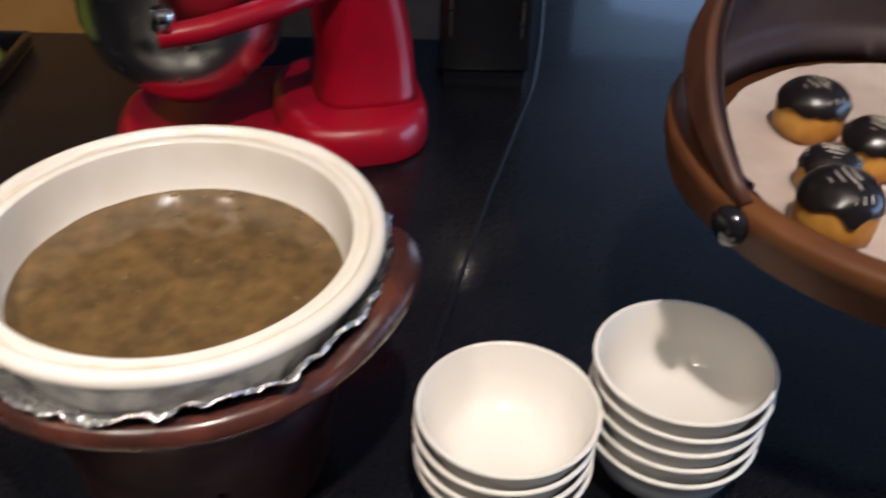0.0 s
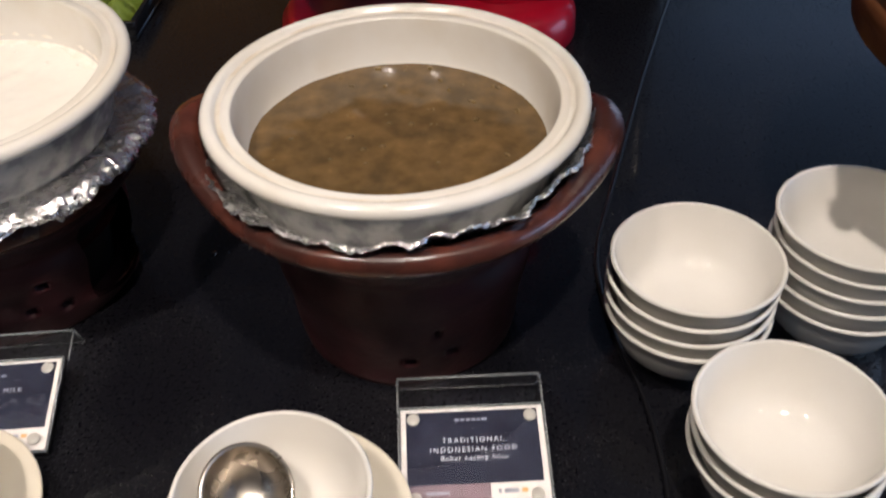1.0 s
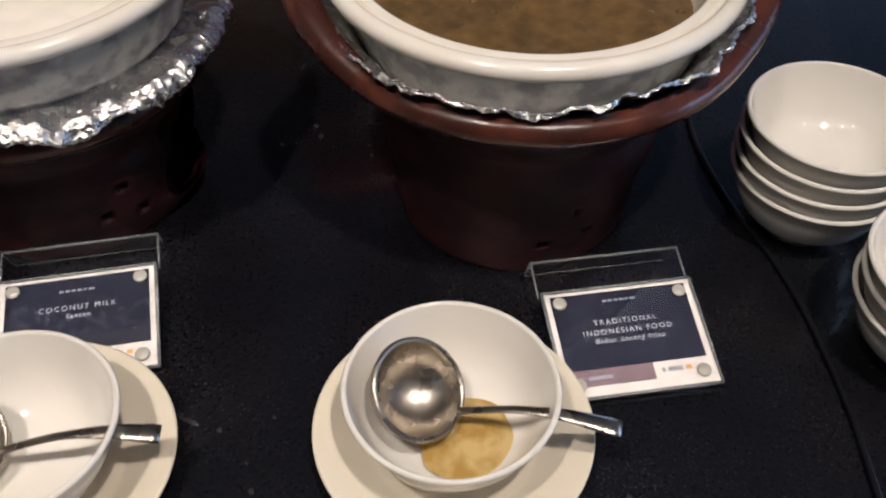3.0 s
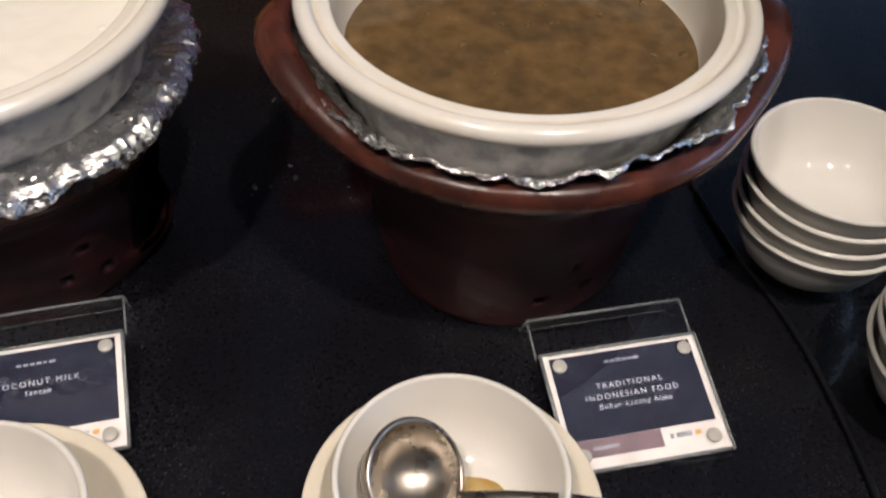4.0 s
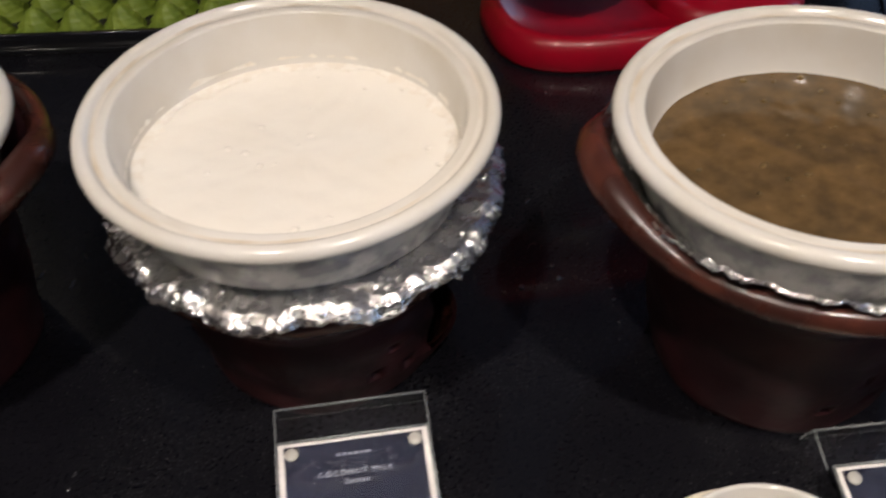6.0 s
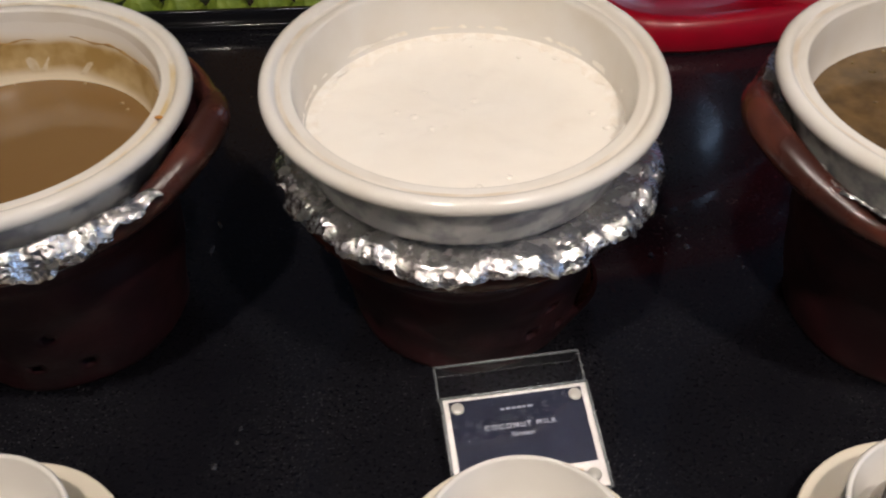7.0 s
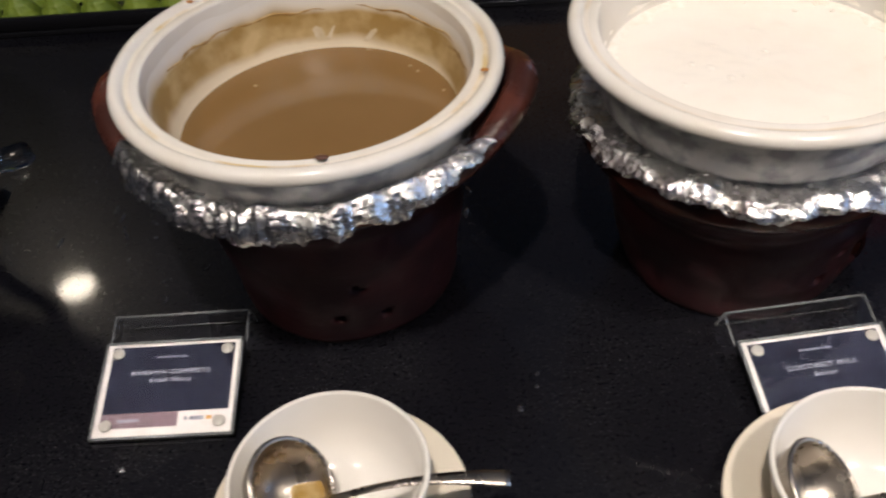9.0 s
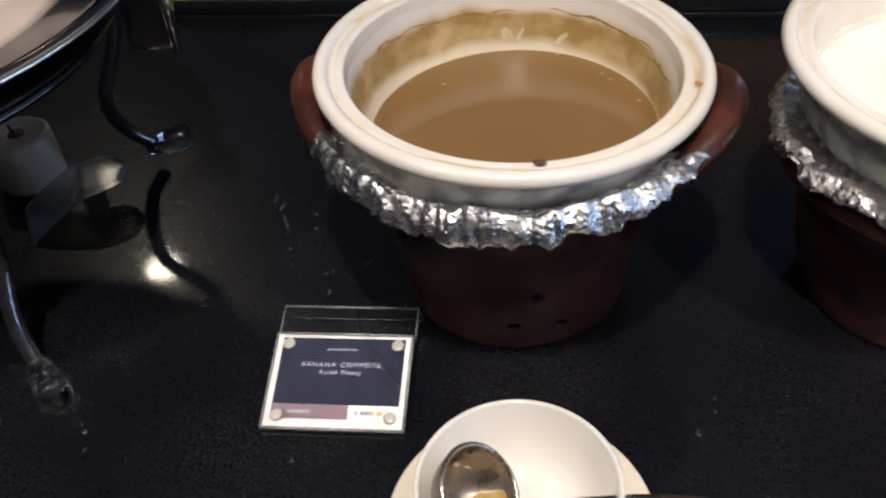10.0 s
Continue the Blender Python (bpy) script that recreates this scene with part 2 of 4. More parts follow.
clean = nt_.nodes.new("ShaderNodeMapRange")
clean.inputs["From Min"].default_value, clean.inputs["From Max"].default_value = 0.80, 1.05
mixd = nt_.nodes.new("ShaderNodeMix")
mixd.data_type = 'RGBA'
mixd.inputs["B"].default_value = (0.78, 0.745, 0.68, 1)
nt_.links.new(rng_.outputs["Result"], clean.inputs["Value"])
nt_.links.new(clean.outputs["Result"], mixd.inputs["Factor"])
nt_.links.new(mixc.outputs["Result"], mixd.inputs["A"])
nt_.links.new(mixd.outputs["Result"], nt_.nodes["Principled BSDF"].inputs["Base Color"])
DRIP = mat("golden_syrup", (0.38, 0.235, 0.065), 0.08, coat=0.6, second=(0.55, 0.40, 0.18), scale=55)
WATER = mat("water_on_stone", (0.025, 0.025, 0.030), 0.16, coat=1.0, bump=0.5, bscale=700, spec=1.0)

# ---- mesh helpers ----


def thing(name, label, category, at=(0, 0, 0), rz=0.0, group="", kind="", m=None):
    e = new(name)
    e.empty_display_size = 0.02
    e.matrix_world = m if m is not None else pose(*at, 0, 0, rz)
    return tagged(e, label, category, group, kind)


def part(name, bm, material, parent=None, label="", smooth=True):
    me = bpy.data.meshes.new(name)
    bmesh.ops.recalc_face_normals(bm, faces=bm.faces)
    bm.to_mesh(me)
    bm.free()
    if smooth:
        for p in me.polygons:
            p.use_smooth = True
    me.materials.append(material)
    ob = new(name, me)
    ob.parent = parent
    ob.visible_shadow = material != ACRYLIC
    return tagged(ob, label)


def lathe(profile, n=96, wob=None):
    """Turns (radius, height) pairs round z; wob(angle, i) gives a shift of radius and height."""
    bm = bmesh.new()
    rings = []
    for i, (r, z) in enumerate(profile):
        if r < 1e-6:
            rings.append([bm.verts.new((0, 0, z))])
            continue
        ring = []
        for k in range(n):
            a = 2 * math.pi * k / n
            dr, dz = wob(a, i) if wob else (0, 0)
            ring.append(bm.verts.new(((r + dr) * math.cos(a), (r + dr) * math.sin(a), z + dz)))
        rings.append(ring)
    for a, b in zip(rings, rings[1:]):
        for k in range(n):
            k2 = (k + 1) % n
            if len(a) == 1 and len(b) > 1:
                bm.faces.new((a[0], b[k], b[k2]))
            elif len(b) == 1 and len(a) > 1:
                bm.faces.new((a[k], a[k2], b[0]))
            elif len(a) > 1:
                bm.faces.new((a[k], a[k2], b[k2], b[k]))
    return bm


def arc(cx, cz, r, a0, a1, n):
    return [(cx + r * math.cos(radians(a0 + (a1 - a0) * i / n)), cz + r * math.sin(radians(a0 + (a1 - a0) * i / n))) for i in range(n + 1)]


def box(x0, x1, y0, y1, z0, z1, bevel=0.0, seg=3):
    bm = bmesh.new()
    bmesh.ops.create_cube(bm, size=1.0, matrix=Matrix.Translation(((x0 + x1) / 2, (y0 + y1) / 2, (z0 + z1) / 2)) @ Matrix.Diagonal((x1 - x0, y1 - y0, z1 - z0, 1)))
    if bevel:
        bmesh.ops.bevel(bm, geom=list(bm.edges), offset=bevel, segments=seg, affect='EDGES', profile=0.5)
    return bm


def tube(points, radius, n=12, closed=False, squash=1.0):
    """A tube along points; radius may be a list."""
    bm = bmesh.new()
    pts = [Vector(p) for p in points]
    rings = []
    m = len(pts)
    for i, p in enumerate(pts):
        a = pts[(i - 1) % m] if closed else pts[max(0, i - 1)]
        b = pts[(i + 1) % m] if closed else pts[min(m - 1, i + 1)]
        d = (b - a).normalized()
        u = d.cross(Vector((0, 0, 1)))
        u = u.normalized() if u.length > 1e-4 else Vector((1, 0, 0))
        v = u.cross(d).normalized()
        r = radius[i] if isinstance(radius, (list, tuple)) else radius
        rings.append([bm.verts.new(p + u * r * math.cos(2 * math.pi * k / n) + v * r * squash * math.sin(2 * math.pi * k / n)) for k in range(n)])
    for i in range(m if closed else m - 1):
        a, b = rings[i], rings[(i + 1) % m]
        for k in range(n):
            bm.faces.new((a[k], a[(k + 1) % n], b[(k + 1) % n], b[k]))
    if not closed:
        bm.faces.new(rings[0])
        bm.faces.new(rings[-1])
    return bm


def spline(points, n=8):
    pts = [Vector(p) for p in points]
    out = []
    for i in range(len(pts) - 1):
        p0, p1, p2, p3 = pts[max(0, i - 1)], pts[i], pts[i + 1], pts[min(len(pts) - 1, i + 2)]
        for k in range(n):
            t = k / n
            out.append(0.5 * ((2 * p1) + (p2 - p0) * t + (2 * p0 - 5 * p1 + 4 * p2 - p3) * t * t + (3 * p1 - p0 - 3 * p2 + p3) * t ** 3))
    return out + [pts[-1]]


def prism(outline, z0, z1, bevel=0.0):
    bm = bmesh.new()
    f = bm.faces.new([bm.verts.new((x, y, z0)) for x, y in outline])
    ext = bmesh.ops.extrude_face_region(bm, geom=[f])
    bmesh.ops.translate(bm, verts=[v for v in ext["geom"] if isinstance(v, bmesh.types.BMVert)], vec=(0, 0, z1 - z0))
    if bevel:
        top = [e for e in bm.edges if all(abs(v.co.z - z1) < 1e-6 for v in e.verts)]
        bmesh.ops.bevel(bm, geom=top, offset=bevel, segments=4, affect='EDGES', profile=0.5)
    return bm


def merge(*bms):
    out = bmesh.new()
    for b in bms:
        me = bpy.data.meshes.new("tmp")
        b.to_mesh(me)
        b.free()
        out.from_mesh(me)
        bpy.data.meshes.remove(me)
    return out


def moved(bm, m):
    bmesh.ops.transform(bm, matrix=m, verts=bm.verts)
    return bm


def lettering(name, text, size, at, parent, italic=0.0, space=1.0):
    c = bpy.data.curves.new(name, 'FONT')
    c.body, c.size, c.align_x, c.align_y, c.shear, c.space_character = text, size, 'CENTER', 'CENTER', italic, space
    c.extrude = 0.00008
    o = bpy.data.objects.new(name, c)
    me = bpy.data.meshes.new_from_object(o)
    bpy.data.objects.remove(o)
    me.materials.append(INK)
    t = new(name, me)
    t.parent = parent
    t.location = at
    return t


# ---- setting ----
def setting(name, bm, material, label, smooth=False):
    return tagged(part(name, bm, material, None, "", smooth), label, name.split("_")[0], "", "structure")


counter = setting("counter", prism([(-2.4, -0.05), (1.7, -0.05), (1.7, 2.1), (0.16, 2.1), (0.16, 1.24), (-2.4, 1.24)], -0.04, 0.0, 0.003), GRANITE, "glossy black speckled granite buffet counter top")
setting("counter_base", merge(box(-2.35, 1.65, 0.0, 1.2, -0.9, -0.04), box(0.20, 1.65, 1.201, 2.05, -0.9, -0.04)), BLACK, "black panelled base under the granite counter top")
setting("trim_panel", box(-0.85, -0.30, 1.243, 1.27, -0.3, 0.42, 0.004), PANEL, "light honey coloured wooden back panel behind the counter")
setting("floor", box(-5, 5, -3, 5, -1.0, -0.9), FLOORM, "dull brown restaurant floor below the counter")
setting("ceiling", box(-5, 5, -3, 5, CEIL, CEIL + 0.1), CEILING, "plain ceiling over the buffet with round downlights")
setting("wall_south", box(-5, 5, -3.1, -3, -1.0, 2.0), PLASTER, "plain grey plaster wall of the restaurant")
setting("wall_west", box(-5.1, -5, -3, 5, -1.0, 2.0), PLASTER, "plain grey plaster wall of the restaurant")
setting("wall_east", merge(box(5, 5.1, -3, -1.7, -1.0, 2.0), box(5, 5.1, 2.1, 5, -1.0, 2.0), box(5, 5.1, -1.7, 2.1, -1.0, 0.05), box(5, 5.1, -1.7, 2.1, 1.6, 2.0)), PLASTER, "grey plaster wall with a long daylight window opening")
north = merge(box(-5, 0.9, 5, 5.1, -1.0, 2.0), box(3.6, 5, 5, 5.1, -1.0, 2.0), box(0.9, 3.6, 5, 5.1, -1.0, 0.0), box(0.9, 3.6, 5, 5.1, 1.8, 2.0))
setting("wall_north", north, BLUEWALL, "dark blue plaster wall with a wide daylight window opening")
for lx, ly, watts, size in DOWNLIGHTS:
    d = thing("downlight", "round recessed ceiling downlight with a warm glowing lens", "lamp", m=Matrix.Translation((lx, ly, CEIL)) @ Matrix.Scale(size, 4), group="ceiling downlights")
    part("trim_ring", lathe(arc(0.080, -0.004, 0.008, -90, 90, 5) + [(0.07, 0.004), (0.07, -0.010)], 32), STEEL, d)
    part("lens", lathe([(0.0, -0.006), (0.068, -0.006), (0.068, -0.002)], 32), LENS, d)

# ---- stoves, casseroles, foil ----


def ear_wave(a):
    """How far the stove's rim rises at the two ears, 0 to 1."""
    gap = min(abs((math.degrees(a) - mid + 180) % 360 - 180) for mid in (-7, 187))
    return max(0.0, 1.0 - gap / 37.0)


def stove(at, height, rim_r, ears, holes, door=None, rz=0.0):
    s = thing("clay_stove", "dark red-brown fired clay stove with vent holes on granite", "stove", at, rz, "clay stoves in a row")
    h = height
    prof = [(0.0, 0.012), (0.078, 0.012), (0.080, 0.0), (0.084, 0.0)]
    steps = 40
    for i in range(steps + 1):
        f = i / steps
        z = 0.004 + f * (h - 0.014)
        r = 0.086 + 0.012 * min(1, f / 0.5) - 0.004 * math.exp(-((f - 0.66) / 0.06) ** 2)
        r += (rim_r - 0.104) * max(0.0, (f - 0.60) / 0.40) ** 1.6 + 0.004 * math.exp(-((f - 0.88) / 0.05) ** 2)
        prof.append((r, z))
    prof += [(rim_r - 0.016, h - 0.008), (rim_r - 0.03, h - 0.03), (0.088, h - 0.07), (0.0, h - 0.075)]

    def wob(a, i):
        dr = 0.0008 * math.sin(3 * a + i * 0.4) + 0.0006 * math.sin(7 * a)
        if door and 3 < i < len(prof) - 4 and prof[i][1] < door[2] + 0.004:
            mid, half = radians(door[0] + door[1]) / 2, radians(door[1] - door[0]) / 2
            da = ((a - mid + math.pi) % (2 * math.pi) - math.pi) / half
            if abs(da) < 1.15:
                dr += 0.013 * (prof[i][1] / door[2]) * (1 - (da / 1.15) ** 2)
        return dr, 0.0
    bm = lathe(prof, 128, wob)
    bm.faces.ensure_lookup_table()
    for ha, hz, hr in holes:
        hit = []
        for f in bm.faces:
            c = f.calc_center_median()
            rr = math.hypot(c.x, c.y)
            if 0.075 < rr and c.z < h - 0.03:
                da = (math.atan2(c.y, c.x) - radians(ha) + math.pi) % (2 * math.pi) - math.pi
                if (da * rr) ** 2 + (c.z - hz) ** 2 < hr * hr:
                    hit.append(f)
        if hit:
            ext = bmesh.ops.extrude_face_region(bm, geom=hit)
            vs = [v for v in ext["geom"] if isinstance(v, bmesh.types.BMVert)]
            for v in vs:
                q = Vector((v.co.x, v.co.y, 0)).normalized() * 0.013
                v.co -= q
            bmesh.ops.delete(bm, geom=hit, context='FACES')
    if door:
        a0, a1, z0, z1 = door
        gone = []
        for f in bm.faces:
            c = f.calc_center_median()
            if math.hypot(c.x, c.y) > 0.079 and z0 < c.z < z1 and a0 < math.degrees(math.atan2(c.y, c.x)) < a1:
                gone.append(f)
        bmesh.ops.delete(bm, geom=gone, context='FACES')
    part("body", bm, CLAY, s)
    if door:
        # near-black lining seen through the fire door
        part("fire_chamber", lathe([(0.0, 0.014), (0.074, 0.014), (0.080, h - 0.05)], 48), CHAMBER_BLACK, s, "near-black inside of the stove")
        mid, half = (door[0] + door[1]) / 2, (door[1] - door[0]) / 2
        scoop = bmesh.new()
        rows = []
        for k in range(21):
            da = (k - 10) / 10
            a, g = radians(mid + da * half * 1.1), 1 - da * da
            row = []
            for j in range(6):
                f = j / 5
                rr = 0.0895 + (0.003 + 0.006 * g) * f
                row.append(scoop.verts.new((rr * math.cos(a), rr * math.sin(a), door[2] - 0.007 + 0.012 * da * da + (0.003 + 0.005 * g) * f)))
            rows.append(row)
        for p, q in zip(rows, rows[1:]):
            for j in range(5):
                scoop.faces.new((p[j], q[j], q[j + 1], p[j + 1]))
        bmesh.ops.solidify(scoop, geom=list(scoop.faces), thickness=0.005)
        part("door_lip", scoop, CLAY_RIM, s, "flared lip under the fire door")
    n = 144
    pts, rad = [], []
    for k in range(n):
        a = 2 * math.pi * k / n
        e = ear_wave(a) if ears else 0.0
        e = e * e * (3 - 2 * e)
        r = rim_r - 0.007 + 0.011 * e
        pts.append((r * math.cos(a), r * math.sin(a), h - 0.009 + 0.020 * e))
        rad.append(0.0086 + 0.0028 * e)
    part("rim", tube(pts, rad, 14, True, 1.05), CLAY_RIM, s, "worn glazed rim with raised ears")
    return s


def casserole(at, tx, ty, food_z, food, food_name, label, food_label, stains, deep=0.0):
    up = Vector((tx, ty, 1)).normalized()
    turn = Vector((0, 0, 1)).rotation_difference(up).to_matrix().to_4x4()
    c = thing("casserole_dish", label, "casserole", m=Matrix.Translation(at) @ turn, group="casserole dishes in a row")
    body = [(0.0, -0.062 - deep), (0.100, -0.062 - deep), (0.108, -0.058 - deep), (0.113, -0.048), (0.1185, -0.022), (0.1195, -0.014)]
    lip = [(0.1215, -0.0120)] + arc(0.1272, -0.0060, 0.0057, -80, 105, 9) + [(0.1240, -0.0012), (0.1226, -0.0040), (0.1212, -0.0052), (0.1198, -0.0044), (0.1160, -0.0042)] + arc(0.1140, -0.0062, 0.0020, 80, 180, 4)
    inner = [(0.1105, -0.018), (0.1075, -0.036), (0.1010, -0.050 - deep * 0.5), (0.090, -0.056 - deep), (0.0, -0.057 - deep)]
    # outside wall's shade is in its colour, so it is greyer than the bowl
    part("outer_wall", lathe(body, 160), SHADED_GLAZE, c, "glazed outside with shade and foil reflections painted in")
    part("bowl", lathe(body[-1:] + lip + inner, 160), STONEWARE, c)
    part("groove_stain", lathe([(0.1224, -0.0037), (0.1211, -0.0048), (0.1199, -0.0040), (0.1188, -0.0040)], 160, lambda a, i: (0.0006 * noise.noise((9 * math.cos(a), 9 * math.sin(a), i + at[0] * 9)), 0.0)), GRIME if stains else STAIN, c, "tea coloured stain in the lid groove")
    if stains:
        def inside(z):
            """The bowl's inner radius at height z."""
            if z > -0.018:
                return 0.1105 + (z + 0.018) * 0.12
            if z > -0.036:
                return 0.1105 - (-0.018 - z) * 0.1667
            return 0.1075 - (-0.036 - z) * 0.325 if z > -0.056 else 0.101 - (-0.056 - z) * 0.917

        # a splashed ring of dried compote above the liquid
        bm = bmesh.new()
        n = 220
        rows = []
        for k in range(n):
            a = 2 * math.pi * k / n
            back = 0.5 + 0.5 * math.sin(a)
            top = -0.0195 + 0.0075 * back + 0.003 * noise.noise((4 * math.cos(a), 4 * math.sin(a), 0.5))
            col = []
            for z in (-0.064, -0.056, -0.048, -0.042, top):
                r = inside(z) - (0.0001 if z == top else 0.0004)
                col.append(bm.verts.new((r * math.cos(a), r * math.sin(a), z)))
            rows.append(col)
        for k in range(n):
            a, b = rows[k], rows[(k + 1) % n]
            for j in range(4):
                bm.faces.new((a[j], b[j], b[j + 1], a[j + 1]))
        part("dried_splash", bm, SPLASH, c, "dried brown compote splashes")
        for a0, span, z0 in ((52, 26, -0.0235), (112, 22, -0.0270), (150, 18, -0.0265), (20, 14, -0.0285)):
            line = []
            for k in range(15):
                a = radians(a0 + span * (k - 7) / 7)
                z = z0 + 0.0016 * noise.noise((6 * a, a0, 1.0)) + 0.0012 * math.sin(k)
                line.append(((inside(z) - 0.0004) * math.cos(a), (inside(z) - 0.0004) * math.sin(a), z))
            part("tide_line", tube(line, [0.0004 + 0.0011 * math.sin(math.pi * k / 14) * (0.6 + 0.4 * math.sin(3 * k)) for k in range(15)], 8, False, 1.0), CRUST, c, "brown dried crust")
        for a0, lean, wide, z0, z1 in ((94, 4, 0.0034, -0.050, -0.025), (91, -6, 0.0022, -0.050, -0.029), (74, -11, 0.0030, -0.050, -0.024)):
            strip, cols = bmesh.new(), []
            for k in range(9):
                f = k / 8
                z = z0 + (z1 - z0) * f
                a, r = radians(a0 + lean * f), inside(z) - 0.0008
                w = wide * (1.15 - f) * (1 + 0.35 * math.sin(5 * f + a0)) / r
                cols.append([strip.verts.new(((r + 0.0003 * abs(j)) * math.cos(a + w * j), (r + 0.0003 * abs(j)) * math.sin(a + w * j), z)) for j in (-1, 0, 1)])
            for p, q in zip(cols, cols[1:]):
                for j in range(2):
                    strip.faces.new((p[j], p[j + 1], q[j + 1], q[j]))
            part("wiped_streak", strip, WIPED, c, "cream streak wiped through the residue")
        for ang, dr in ((141, 0.002), (-79, -0.0045), (-12, 0.0), (128, -0.001)):
            r = 0.122 + dr
            a = radians(ang)
            fl = bmesh.new()
            bmesh.ops.create_icosphere(fl, subdivisions=2, radius=0.0022 if ang != -79 else 0.0032, matrix=Matrix.Translation((r * math.cos(a), r * math.sin(a), -0.001)) @ Matrix.Diagonal((1.3, 0.7, 0.5, 1)))
            part("crumb", fl, CHOUX if ang != -79 else DARKWOOD, c)
    f = thing(food_name, food_label, "food", (at[0], at[1], food_z))
    z = food_z - at[2]
    r = 0.1085 if z > -0.036 - 0.006 else 0.1060
    rings = [(0.0, 0.0)] + [(r * k / 24, 0.0) for k in range(1, 24)] + [(r - 0.0015, 0.0002), (r + 0.001, 0.0016)]
    amp = {"mung_bean_porridge": 0.0007, "coconut_milk": 0.0009}.get(food_name, 0.0001)

    def wave(a, i):
        rr = rings[i][0]
        if i >= 24:
            return 0.0, 0.0
        p = (rr * math.cos(a) * 60, rr * math.sin(a) * 60, 3.0)
        return 0.0, amp * (noise.noise(p) + 0.6 * noise.noise((p[0] * 2.3, p[1] * 2.3, 1.0)))
    part("surface", lathe(rings, 120, wave), food, f)
    rnd = random.Random(21)
    if food_name == "mung_bean_porridge":
        bits = bmesh.new()
        for k in range(45):
            a, rr = rnd.uniform(0, 2 * math.pi), 0.103 * math.sqrt(rnd.random())
            q = rnd.uniform(0.0012, 0.0030) * (1.5 if rnd.random() < 0.08 else 1.0)
            bmesh.ops.create_icosphere(bits, subdivisions=1, radius=q, matrix=Matrix.Translation((rr * math.cos(a), rr * math.sin(a), -q * 0.10)) @ Matrix.Rotation(rnd.uniform(0, 6), 4, 'Z') @ Matrix.Diagonal((rnd.uniform(1.0, 1.9), 1, 0.18, 1)))
        tagged(part("bean_mash", bits, BEAN, f, "soft split mung beans"), kind="stuff")
    wet = {"mung_bean_porridge": ((-0.024, 0.096, 4.0), (-0.016, 0.071, 3.2), (0.017, 0.098, 3.4), (0.026, 0.080, 3.0), (0.033, 0.066, 2.2), (-0.052, 0.083, 1.8), (0.066, 0.071, 2.4)),
           "banana_compote": ((-0.055, 0.051, 2.2), (0.062, 0.066, 2.4), (0.068, 0.058, 2.0), (0.050, -0.062, 2.8), (-0.026, 0.095, 2.0), (0.028, 0.094, 2.2), (0.088, 0.030, 1.8))}
    # compote bubbles carry their glint in a paler colour
    for bx, by, q in wet.get(food_name, ()):
        q *= 0.00062
        part("bubble", moved(lathe(arc(0.0, 0.0, q, 0, 90, 6)[:-1] + [(0.0, q)], 20), Matrix.Translation((bx, by, 0.0)) @ Matrix.Diagonal((1.15, 1, 0.75, 1))), WETFILM if food_name != "banana_compote" else GLINT, f)
    if food_name == "coconut_milk":
        def ragged(a, i):
            k = (0.5 + 0.9 * noise.noise((5 * math.cos(a), 5 * math.sin(a), 2.0)) + 0.6 * noise.noise((19 * math.cos(a), 19 * math.sin(a), 6.0)))
            return (-0.011 * max(0.0, k) if i == 0 else -0.006 * max(0.0, k) if i == 1 else 0.0), (0.0055 * max(0.0, k) if i == 4 else 0.0)
        part("froth", lathe([(r - 0.004, 0.0002), (r - 0.0035, 0.0011), (r - 0.0022, 0.0013), (r - 0.0012, 0.0018), (r - 0.0004, 0.0030)], 150, ragged), FROTH, f, "ragged frothy edge")
        for k in range(16):
            a, rr = rnd.uniform(0, 2 * math.pi), 0.100 * math.sqrt(rnd.random())
            q = rnd.uniform(0.0014, 0.0030)
            part("bubble", moved(lathe(arc(0.0, 0.0, q, 0, 90, 5)[:-1] + [(0.0, q)], 20), Matrix.Translation((rr * math.cos(a), rr * math.sin(a), -0.0002)) @ Matrix.Diagonal((1, 1, 0.45, 1))), food, f)
    return c


